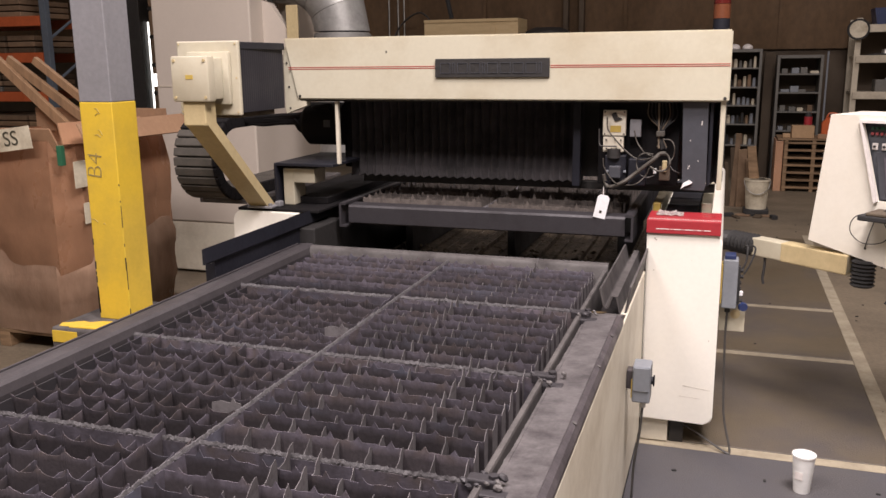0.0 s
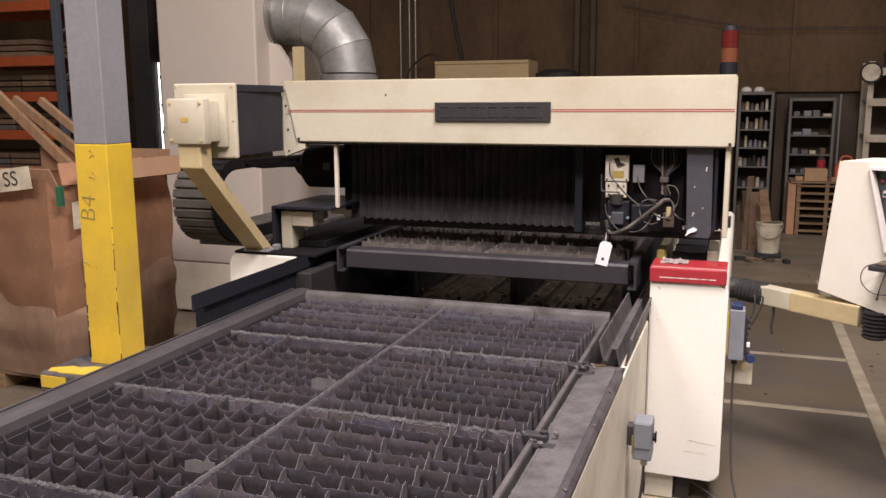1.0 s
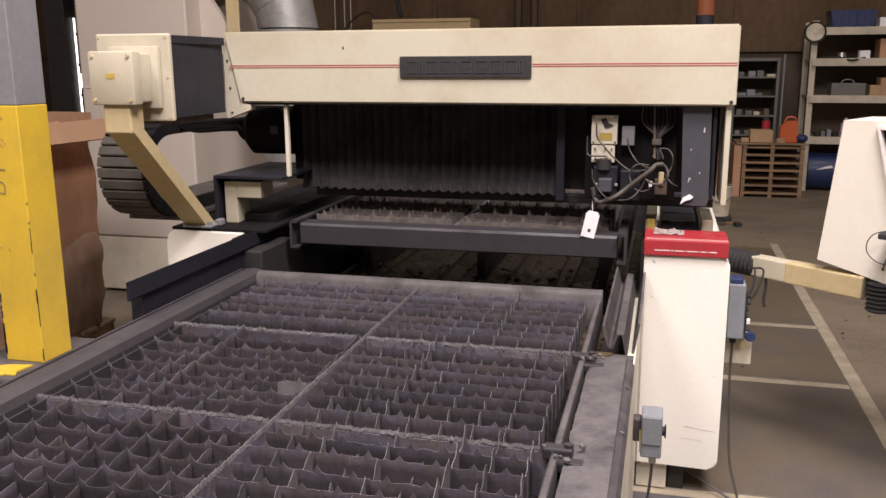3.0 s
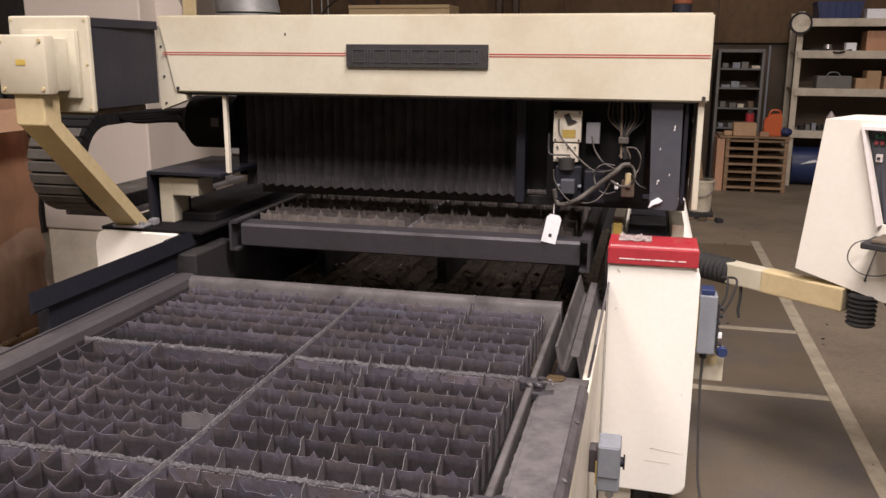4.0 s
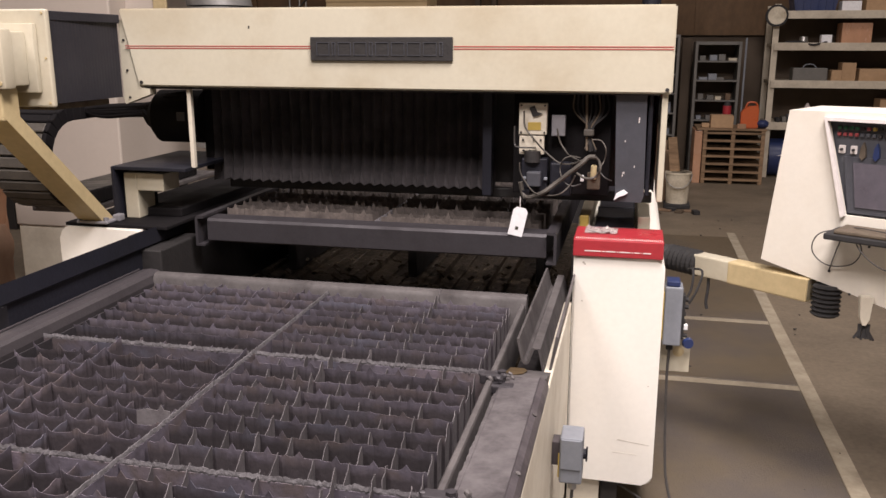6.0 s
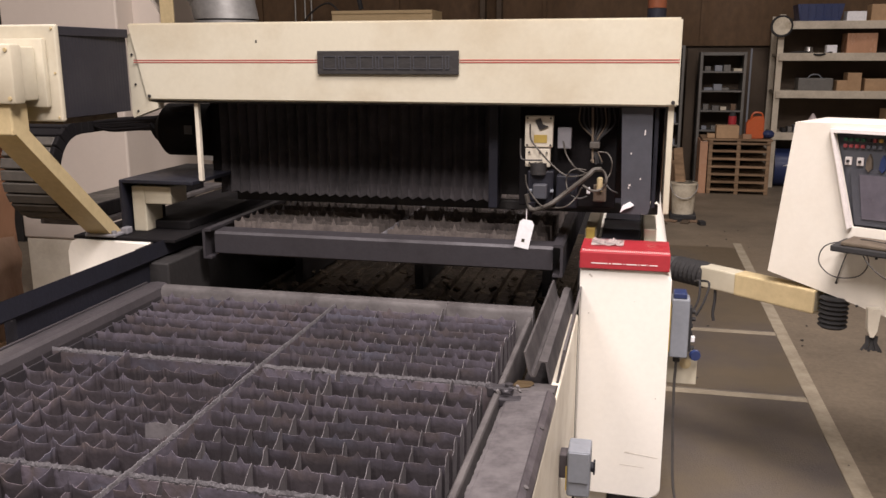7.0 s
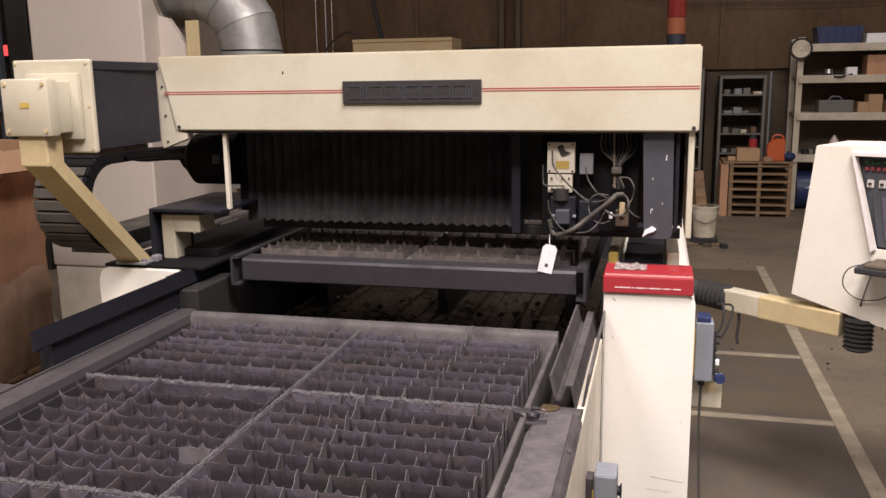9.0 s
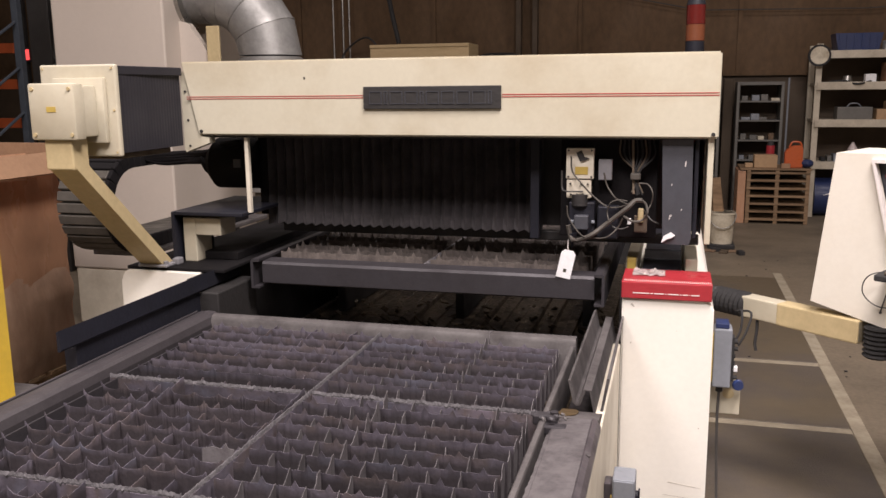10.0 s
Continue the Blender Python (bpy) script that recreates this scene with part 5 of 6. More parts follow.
bm = B()
rnd = random.Random(17)
for k in range(11):
    z, h = 0.56 + 0.62 * rnd.random() ** 1.5, 0.006 + 0.075 * rnd.random() ** 2
    box(bm, CX1 - 0.001 - 0.003 * rnd.random() ** 2, CX1 + 0.0015, CY0 - 0.0015, CY0 + 0.001 + 0.002 * rnd.random(), z - h / 2, z + h / 2, bevel=0.0008, seg=1)
for k in range(14):
    z = 0.56 + 0.5 * rnd.random() ** 2
    box(bm, CX0 - 0.002, CX0 + 0.003 + 0.004 * rnd.random(), CY0 - 0.002, CY0 + 0.003, z, z + 0.01 + 0.03 * rnd.random(), bevel=0.0008, seg=1)
part("paint_chips", bm, M_RUBBER, yel, "dark chips along the edges")
bm = B()
box(bm, -1.64, -1.22, 3.08, 3.56, 0.0, 0.535, bevel=0.012)
pl = part("plinth", bm, M_DUST, col, "concrete plinth with splashed yellow top")
rnd = random.Random(3)
for k in range(5):
    bm = B()
    x, y = -1.61 + 0.03 * k, 3.09 + 0.04 * rnd.random()
    prism(bm, [(x, y), (x + 0.10 * rnd.random() + 0.06, y + 0.01), (x + 0.12, y + 0.05 + 0.06 * rnd.random()), (x + 0.03, y + 0.07), (x - 0.02, y + 0.04)], 0.5355, 0.5365 + 0.0012 * k, "z")
    part("yellow_splash", bm, M_YELLOW, pl, "splashed yellow paint")
boxed("yellow_edge", M_YELLOW, pl, (-1.63, -1.50, 3.076, 3.0795, 0.47, 0.522), 0.001, "yellow painted edge")

# ---- open cardboard bulk box on a pallet ----
bulk = thing("bulk_box", (-2.9, 4.55, 0.0), "large open brown cardboard bulk box wrapped in film", "cardboard box")
GX0, GX1, GY0, GY1 = -3.5, -2.37, 4.06, 5.06
for k in range(6):
    boxed("pallet_board", M_WOOD, bulk, (GX0 - 0.02, GX1 + 0.02, GY0 + 0.0 + k * 0.172, GY0 + 0.13 + k * 0.172, 0.09, 0.112), 0.003, "worn pallet board")
for x in (GX0, (GX0 + GX1) / 2 - 0.04, GX1 - 0.08):
    boxed("pallet_bearer", M_WOOD, bulk, (x, x + 0.08, GY0, GY1, 0.0, 0.09), 0.003)


def bulged(bm, x0, x1, y0, y1, z0, z1, c, n, amount, seed):
    """A box with cut corners whose sides bulge and crease."""
    base_pts = [(x0 + c, y0), (x1 - c, y0), (x1, y0 + c), (x1, y1 - c), (x1 - c, y1), (x0 + c, y1), (x0, y1 - c), (x0, y0 + c)]
    loop = []
    for i in range(8):
        a, b = Vector(base_pts[i]), Vector(base_pts[(i + 1) % 8])
        m = 8 if i % 2 == 0 else 2
        loop += [(a.lerp(b, k / m), (b - a).normalized()) for k in range(m)]
    rows = []
    for j in range(n + 1):
        f = j / n
        row = []
        for p, dd in loop:
            nrm = Vector((dd.y, -dd.x))
            o = amount * (math.sin(math.pi * f) * 0.9 + 0.8 * noise.noise((p.x * 2.2, p.y * 2.2 + seed, f * 3)) + 0.35 * noise.noise((p.x * 7, p.y * 7, f * 9 + seed)))
            row.append(bm.verts.new((p.x + nrm.x * o, p.y + nrm.y * o, z0 + (z1 - z0) * f)))
        rows.append(row)
    m = len(loop)
    for a, b in zip(rows, rows[1:]):
        for k in range(m):
            bm.faces.new((a[k], a[(k + 1) % m], b[(k + 1) % m], b[k]))
    bmesh.ops.solidify(bm, geom=bm.faces[:], thickness=0.008)


bm = B()
bulged(bm, GX0, GX1, GY0, GY1, 0.112, 1.23, 0.10, 26, 0.035, 4)
part("carton", bm, M_CARD, bulk, "creased brown carton wall", True)
bm = B()
bulged(bm, GX0 - 0.012, GX1 + 0.012, GY0 - 0.012, GY1 + 0.012, 0.114, 0.70, 0.13, 18, 0.040, 4)
part("stretch_film", bm, M_WRAP, bulk, "cloudy stretch film round the base", True)
boxed("carton_floor", M_CARD_IN, bulk, (GX0 + 0.03, GX1 - 0.03, GY0 + 0.03, GY1 - 0.03, 0.95, 0.96), 0.001)
for nm, pts, tilt in (("front", [(-0.52, 0), (0.50, 0), (0.53, 0.125), (-0.5, 0.13)], pose((GX0 + GX1) / 2, GY0 - 0.005, 1.30, 196, 0, 0)),):
    bm = B()
    prism(bm, pts, -0.005, 0.005, "y", turn=tilt)
    part("flap", bm, M_CARD_IN, bulk, "folded-over cardboard flap")
bm = B()
prism(bm, [(GY0 + 0.03, 0.0), (GY1 + 0.02, 0.0), (GY1 + 0.03, -0.135), (GY0 + 0.0, -0.125)], -0.005, 0.005, "x", turn=pose(GX1 + 0.09, 0, 1.325, 0, -38, 0))
part("flap", bm, M_CARD_IN, bulk, "folded-over cardboard flap")
bm = B()
prism(bm, [(-0.30, 0.0), (0.30, 0.0), (0.28, -0.14), (-0.30, -0.12)], -0.005, 0.005, "x", turn=pose(GX1 + 0.01, GY0 + 0.32, 1.33, 0, -12, -8))
part("flap", bm, M_CARD, bulk)
bm = B()
box(bm, GX0 + 0.05, GX1 - 0.02, GY1 - 0.02, GY1 - 0.01, 1.2, 1.36, bevel=0.002)
part("flap", bm, M_CARD_IN, bulk, "upright cardboard flap")
bm = B()
box(bm, -0.24, 0.13, -0.002, 0.002, -0.062, 0.062, bevel=0.001, seg=1, turn=pose(GX1 - 0.27, GY0 - 0.064, 1.245, 0, -7, 0))
sg = part("printed_label", bm, M_BUCKET, bulk, "torn pale label with large black letters")
me = lettering("SS", 0.115)
me.materials.append(M_INK)
piece("label_letters", me, sg, Matrix.Translation((GX1 - 0.28, GY0 - 0.068, 1.245)) @ pose(0, 0, 0, 90, -7, 0))
for y, z, w, h in ((4.08, 0.97, 0.10, 0.15), (4.13, 0.76, 0.10, 0.12)):
    bm = B()
    box(bm, GX1 + 0.048, GX1 + 0.052, y, y + w, z, z + h, bevel=0.001, seg=1)
    part("paper_label", bm, M_BUCKET, bulk, "soiled white shipping label")
bm = B()
box(bm, GX1 - 0.02, GX1 + 0.012, GY0 - 0.02, GY0 + 0.01, 1.10, 1.21, bevel=0.002)
part("green_tape", bm, M_GREEN, bulk, "strip of green tape")

# second, lower bulk box beyond it
b2 = thing("bulk_box", (-4.3, 4.3, 0.0), "second brown bulk box wrapped in cloudy film", "cardboard box")
bm = B()
bulged(bm, -4.85, -3.66, 3.75, 4.8, 0.0, 0.95, 0.1, 16, 0.03, 9)
part("carton", bm, M_CARD, b2, "", True)
bm = B()
bulged(bm, -4.86, -3.65, 3.74, 4.81, 0.0, 0.30, 0.1, 8, 0.035, 9)
part("stretch_film", bm, M_WRAP, b2, "cloudy stretch film", True)

# timber standing in the open carton
for x0, x1, z1, y, w, long in ((-2.76, -3.59, 1.674, 4.90, 0.034, 1.18), (-2.49, -3.508, 1.666, 4.94, 0.030, 1.26), (-2.375, -3.33, 1.661, 4.98, 0.026, 1.20)):
    lean = -math.degrees(math.atan2(x0 - x1, z1 - 0.985))
    bm = B()
    box(bm, -w, w, -0.018, 0.018, 0.0, long, bevel=0.003, seg=1, turn=pose(x0, y, 0.985, 0, lean, 0))
    solid("timber_plank", bm, M_PLANK, "pale sawn timber plank standing in the open carton", "plank", group="leaning planks")

# ---- white filter cabinet, duct, enclosure ----
fc = thing("filter_cabinet", (-2.7, 6.5, 0.0), "tall off-white dust filter cabinet with a stained foot", "cabinet")
boxed("body", M_WHITE, fc, (-3.12, -2.27, 5.96, 7.1, 0.42, 3.1), 0.012, "tall off-white body")
boxed("stained_base", M_CREAM_DIRTY, fc, (-3.11, -2.28, 5.97, 7.09, 0.02, 0.418), 0.008, "stained lower panel")
boxed("door_seam", M_CREAM_DIRTY, fc, (-3.10, -2.29, 5.955, 5.9605, 1.47, 1.476), 0.0005)
el = thing("duct_elbow", (-1.71, 6.35, 0.0), "galvanised segmented duct elbow entering the filter cabinet", "duct")
bm = B()
cyl(bm, (-1.71, 6.35, 0.96), (0, 0, 1), 0.90, 0.205, n=36)
part("riser", bm, M_GALV, el, "vertical galvanised pipe", True)
bm = B()
cyl(bm, (-1.71, 6.35, 1.80), (0, 0, 1), 0.05, 0.217, n=36)
part("collar", bm, M_GALV, el, "bright collar", True)
CZ, R = 2.30, 0.43
for k in range(4):
    a0, a1 = radians(90 * k / 4), radians(90 * (k + 1) / 4)
    bm = B()
    pa = [Vector((-1.71 - R + R * math.cos(a), 6.35, CZ - R + R * math.sin(a))) for a in (a0, a1)]
    rings = []
    for p, a in zip(pa, (a0, a1)):
        out = Vector((math.cos(a), 0, math.sin(a)))
        rings.append([bm.verts.new(p + (out * math.cos(t) + Vector((0, 1, 0)) * math.sin(t)) * 0.21) for t in (2 * math.pi * i / 36 for i in range(36))])
    for i in range(36):
        bm.faces.new((rings[0][i], rings[0][(i + 1) % 36], rings[1][(i + 1) % 36], rings[1][i]))
    part("elbow_segment", bm, M_GALV, el, "sheet-metal elbow gore", True)
    bm = B()
    out = Vector((math.cos(a1), 0, math.sin(a1)))
    sweep(bm, [pa[1] + (out * math.cos(t) + Vector((0, 1, 0)) * math.sin(t)) * 0.210 for t in (2 * math.pi * i / 36 for i in range(37))], 0.005, 6)
    part("seam", bm, M_GALV, el, "raised seam", True)
bm = B()
cyl(bm, (-2.10, 6.35, CZ), (-1, 0, 0), 0.17, 0.21, n=36)
part("inlet_pipe", bm, M_GALV, el, "short horizontal pipe", True)
bm = B()
cyl(bm, (-2.24, 6.35, CZ), (-1, 0, 0), 0.032, 0.27, n=36)
part("flange", bm, M_STEEL, el, "bolted flange", True)
en = thing("support_bracket", (-2.1, 6.22, 1.72), "beige plate on a sloping gusset beside the filter cabinet", "bracket")
boxed("body", M_TAN, en, (-2.06, -1.965, 6.12, 6.14, 1.70, 2.06), 0.006)
bm = B()
prism(bm, [(-2.269, 2.10), (-2.20, 2.08), (-1.975, 1.76), (-1.975, 1.70), (-2.269, 1.70)], 6.142, 6.20, "y")
part("gusset", bm, M_WHITE, en, "off-white sloping gusset")

# ---- cable chain ----
ch = thing("cable_chain", (-1.4, 4.6, 0.93), "black cable chain looping beside the gantry", "cable chain")
XC0, XC1, ZB, ZT, YN = -1.75, -1.485, 0.922, 1.325, 4.42
rad = (ZT - ZB) / 2
path = [(5.5 - 0.05 * k, ZB) for k in range(int((5.5 - YN) / 0.05))] + [(YN - rad * math.sin(a), (ZB + ZT) / 2 - rad * math.cos(a)) for a in (math.pi * k / 13 for k in range(14))] + [(YN + 0.05 * k, ZT) for k in range(1, 5)]
for (ya, za), (yb, zb) in zip(path, path[1:]):
    ang = math.degrees(math.atan2(zb - za, yb - ya))
    bm = B()
    l = math.hypot(yb - ya, zb - za)
    t = pose(XC1 - 0.011, (ya + yb) / 2, (za + zb) / 2, ang, 0, 0)
    box(bm, -0.011, 0.011, -l * 0.52, l * 0.52, -0.034, 0.034, bevel=0.005, seg=1, turn=t)
    lk = part("link", bm, M_DEEPBLACK, ch)
    bm = B()
    t = pose((XC0 + XC1) / 2 - 0.011, (ya + yb) / 2, (za + zb) / 2, ang, 0, 0)
    w = (XC1 - XC0) / 2 - 0.012
    box(bm, -w, w, -l * 0.47, l * 0.47, -0.030, 0.030, bevel=0.004, seg=1, turn=t)
    # bars of the upper run are deep black, the others dusty grey
    part("cover_bar", bm, M_CHAIN if (za + zb) / 2 < ZT - 0.06 else M_DEEPBLACK, lk, "dusty grey cover bar")
boxed("tray", M_DUST, ch, (-1.77, -1.46, 4.44, 5.7, 0.86, 0.886), 0.006, "grey chain tray")
boxed("tray_leg", M_BLACK, ch, (-1.64, -1.58, 5.0, 5.06, 0.0, 0.86), 0.004)
boxed("tray_leg", M_BLACK, ch, (-1.64, -1.58, 5.5, 5.56, 0.0, 0.86), 0.004)

# signal tower on the rear of the machine
st = thing("signal_tower", (1.035, 5.5, 0.94), "signal tower with red and orange lenses", "signal light")
bm = B()
cyl(bm, (1.035, 5.5, 0.99), (0, 0, 1), 0.70, 0.018, n=12)
part("pole", bm, M_DARK, st)
for z0, z1, m, lab in ((1.69, 1.86, M_DARK, "dark base"), (1.862, 1.94, M_LENS_O, "orange lens"), (1.942, 2.035, M_LENS_R, "red lens")):
    bm = B()
    cyl(bm, (1.035, 5.5, z0), (0, 0, 1), z1 - z0, 0.046, n=24)
    part("lens" if "lens" in lab else "base", bm, m, st, lab, True)
bm = B()
cyl(bm, (1.035, 5.5, 2.035), (0, 0, 1), 0.025, 0.047, 0.04, n=24)
part("cap", bm, M_DARK, st, "", True)
boxed("foot_plate", M_DARK, st, (0.98, 1.09, 5.44, 5.56, 0.94, 0.99), 0.004)


# ---- far shelving ----
sh = thing("shelving_unit", (3.8, 12.7, 0.0), "tall cream steel shelving loaded with boxes and tools", "shelving")
for x in (2.58, 5.02):
    for y in (12.38, 12.98):
        boxed("upright", M_SHELF, sh, (x, x + 0.07, y, y + 0.05, 0.0, 2.12), 0.003)
for z in (0.69, 1.205, 1.655, 2.03):
    bm = B()
    box(bm, 2.60, 5.07, 12.36, 13.0, z - 0.035, z, bevel=0.003)
    box(bm, 2.60, 5.07, 12.345, 12.36, z - 0.085, z + 0.008, bevel=0.003)
    part("shelf", bm, M_SHELF, sh, "cream steel shelf with a deep front edge")
bm = B()
box(bm, 2.6, 5.05, 13.0, 13.02, 0.1, 2.1)
part("back_sheet", bm, M_WALL_LOW, sh)

clock = thing("wall_clock", (2.60, 12.32, 1.98), "round clock with a dark rim hung on the shelving post", "clock")
bm = B()
cyl(bm, (2.60, 12.34, 1.98), (0, -1, 0), 0.04, 0.13, n=28)
part("rim", bm, M_RUBBER, clock, "dark rim", True)
bm = B()
cyl(bm, (2.60, 12.299, 1.98), (0, -1, 0), 0.006, 0.105, n=28)
part("dial", bm, M_BUCKET, clock, "yellowed dial", True)


def carton(x, y, z, w, d, h, m=None, label="small brown carton on a shelf"):
    bm = B()
    box(bm, x, x + w, y, y + d, z, z + h, bevel=0.006)
    ob = solid("carton", bm, m or M_TANBOX, label, "carton", group="shelf cartons")
    return ob


carton(3.42, 12.42, 1.2055, 0.16, 0.25, 0.22)
carton(3.30, 12.40, 1.2055, 0.12, 0.2, 0.13)
carton(3.62, 12.42, 1.2055, 0.42, 0.3, 0.15)
carton(4.15, 12.42, 1.2055, 0.4, 0.3, 0.20)
carton(3.38, 12.45, 1.6555, 0.34, 0.3, 0.24, M_CARD, "brown lidded carton on a shelf")
carton(3.15, 12.42, 1.6555, 0.12, 0.12, 0.10, M_PAPER, "small white carton on a shelf")
carton(4.0, 12.45, 1.6555, 0.5, 0.3, 0.24)
carton(3.35, 12.45, 2.0305, 0.22, 0.2, 0.12, M_PAPER, "white carton on the top shelf")
carton(3.62, 12.45, 2.0305, 0.3, 0.25, 0.2)
carton(4.1, 12.45, 2.0305, 0.4, 0.25, 0.26)
carton(3.9, 12.45, 0.6905, 0.45, 0.3, 0.3)
tb = thing("tool_box", (3.05, 12.55, 1.2055), "dark green tool box with a grey bag on it", "tool box")
boxed("body", M_GREYCAB, tb, (2.86, 3.26, 12.42, 12.68, 1.2055, 1.36), 0.01)
bm = B()
sweep(bm, bend([(2.98, 12.5, 1.36), (3.02, 12.5, 1.40), (3.10, 12.5, 1.40), (3.14, 12.5, 1.36)], 4), 0.008, 6)
part("handle", bm, M_BOX, tb, "grey handle", True)
bin_ = thing("storage_bin", (3.0, 12.6, 2.03), "ribbed blue plastic storage bin on the top shelf", "bin")
bm = B()
prism(bm, [(2.82, 2.0305), (3.27, 2.0305), (3.31, 2.24), (2.78, 2.24)], 12.42, 12.80, "y")
part("body", bm, M_BLUE, bin_)
for k in range(6):
    boxed("rib", M_BLUE, bin_, (2.82 + k * 0.085, 2.84 + k * 0.085, 12.405, 12.42, 2.04, 2.235), 0.002)
bag = B()
cyl(bag, (3.08, 12.5, 0.6905), (0, 0, 1), 0.16, 0.07, 0.055, n=14)
cyl(bag, (3.08, 12.5, 0.8505), (0, 0, 1), 0.08, 0.055, 0.01, n=14)
solid("plastic_bag", bag, M_FILM, "cloudy plastic bag tied at the top", "bag", smooth=True)
coil = B()
sweep(coil, bend([(2.74, 12.42, 1.664), (2.86, 12.40, 1.675), (2.95, 12.40, 1.67), (3.02, 12.335, 1.64), (3.10, 12.335, 1.645), (3.2, 12.42, 1.668), (3.28, 12.45, 1.675)], 6), 0.012, 7)
solid("hose", coil, M_RUBBER, "dark hose draped over the shelf edge", "hose", smooth=True)
jar = B()
cyl(jar, (2.96, 12.5, 1.6555), (0, 0, 1), 0.08, 0.06, 0.045, n=16)
solid("tin", jar, M_STEEL, "small steel tin on a shelf", "tin", smooth=True)
for k in range(5):
    bm = B()
    x = 2.72 + 0.07 * k
    box(bm, x, x + 0.05, 12.45, 12.65, 0.6905, 0.74 + 0.02 * (k % 3), bevel=0.005)
    solid("tool_case", bm, (M_RUBBER, M_GREYCAB, M_BOX)[k % 3], "small dark tool case on a shelf", "tool case", group="tool cases")
for k in range(4):
    bm = B()
    box(bm, 4.35 + 0.005 * k, 4.53, 12.5, 12.7, 1.2055 + 0.07 * k + (0.2 if k > 5 else 0), 1.27 + 0.07 * k, bevel=0.004)
    solid("parts_tray", bm, M_RED, "stacked red parts tray on a shelf", "parts tray", group="parts trays")
drum = thing("blue_drum", (2.95, 12.55, 0.0), "blue plastic drum lying under the shelf", "drum")
bm = B()
cyl(bm, (2.66, 12.58, 0.24), (1, 0, 0), 0.62, 0.235, n=28)
part("body", bm, M_BLUE, drum, "", True)
bm = B()
prism(bm, [(2.75, 0.28), (2.95, 0.31), (2.93, 0.34), (2.86, 0.325)], 12.335, 12.34, "y")
part("paper_patch", bm, M_PAPER, drum, "white paper patch")


def grey_cabinet(x0, x1, top, shelves, label):
    c = thing("steel_cabinet", ((x0 + x1) / 2, 12.75, 0.0), label, "cabinet")
    boxed("side", M_GREYCAB, c, (x0, x0 + 0.035, 12.5, 12.95, 0.0, top), 0.003)
    boxed("side", M_GREYCAB, c, (x1 - 0.035, x1, 12.5, 12.95, 0.0, top), 0.003)
    boxed("top", M_GREYCAB, c, (x0 + 0.036, x1 - 0.036, 12.5, 12.95, top - 0.04, top), 0.003)
    boxed("back", M_WALL_LOW, c, (x0 + 0.036, x1 - 0.036, 12.93, 12.95, 0.0, top - 0.041), 0.001)
    for z in shelves:
        boxed("shelf", M_GREYCAB, c, (x0 + 0.036, x1 - 0.036, 12.51, 12.925, z - 0.02, z), 0.002, "grey shelf")
    return c


grey_cabinet(1.69, 2.25, 1.675, (0.42, 0.70, 0.95, 1.20, 1.44), "open grey steel cabinet with sparse shelves")
grey_cabinet(1.06, 1.50, 1.76, (0.50, 0.78, 1.03, 1.27, 1.52), "open grey steel cabinet full of small jars")
# added sheets stand in for wall and for the dark gap between cabinets
bm = B()
box(bm, 0.1, 1.02, 12.75, 12.95, 0.0, 1.80, bevel=0.005)
solid("steel_sheet", bm, M_WALL_LOW, "dark sheet added in place of wall beside the cabinets", "steel sheet")
bm = B()
box(bm, 1.54, 1.66, 12.80, 12.95, 0.0, 1.72, bevel=0.005)
solid("steel_sheet", bm, M_WALL_LOW, "narrow sheet added for the dark gap between the cabinets", "steel sheet")
rnd = random.Random(14)
for z in (0.5, 0.78, 1.03, 1.27, 1.52):
    for k in range(6):
        bm = B()
        x = 1.11 + k * 0.06 + 0.01 * rnd.random()
        r = 0.018 + 0.012 * rnd.random()
        h = 0.06 + 0.09 * rnd.random()
        cyl(bm, (x, 12.56 + 0.05 * rnd.random(), z), (0, 0, 1), h, r, r * 0.9, n=10)
        cyl(bm, (x, 12.56, z + h), (0, 0, 1), 0.012, r * 0.7, n=8)
        solid("jar", bm, rnd.choice((M_BUCKET, M_GREYCAB, M_RUBBER, M_BOX, M_BRICKISH)), "small jar in the grey cabinet", "jar", group="cabinet jars", smooth=True)
for z, n in ((1.44, 4), (1.20, 3), (0.95, 4), (0.70, 3)):
    for k in range(n):
        bm = B()
        x = 1.74 + k * 0.115 + 0.02 * rnd.random()
        box(bm, x, x + 0.06 + 0.05 * rnd.random(), 12.55, 12.7, z, z + 0.03 + 0.05 * rnd.random(), bevel=0.004)
        solid("small_box", bm, rnd.choice((M_BOX, M_BRICKISH, M_GREYCAB, M_GREYCAB, M_BUCKET)), "small box in the grey cabinet", "box", group="cabinet boxes")
for x in (1.10, 1.26):
    bm = B()
    bmesh.ops.create_uvsphere(bm, u_segments=18, v_segments=10, radius=0.07, matrix=Matrix.LocRotScale((x + 0.05, 12.6, 1.775), None, (1, 1.2, 0.75)))
    for v in [v for v in bm.verts if v.co.z < 1.762]:
        v.co.z = 1.762
    solid("hard_hat", bm, M_PRINT, "white hard hat on the grey cabinet", "hard hat", group="hard hats", smooth=True)

# wooden crate shelf with things on it
cr = thing("wooden_rack", (2.14, 11.95, 0.0), "rack made of stacked wooden pallets", "wooden rack")
boxed("side_panel", M_CARD, cr, (1.70, 1.79, 11.72, 12.28, 0.0, 0.63), 0.004, "brown side panel")
for k in range(7):
    z = 0.05 + k * 0.093
    boxed("slat", M_WOOD, cr, (1.80, 2.50, 11.70, 11.80, z - 0.012, z + 0.012), 0.003, "worn wooden slat")
    boxed("slat", M_WOOD, cr, (1.80, 2.50, 11.9, 12.28, z - 0.012, z + 0.006), 0.003)
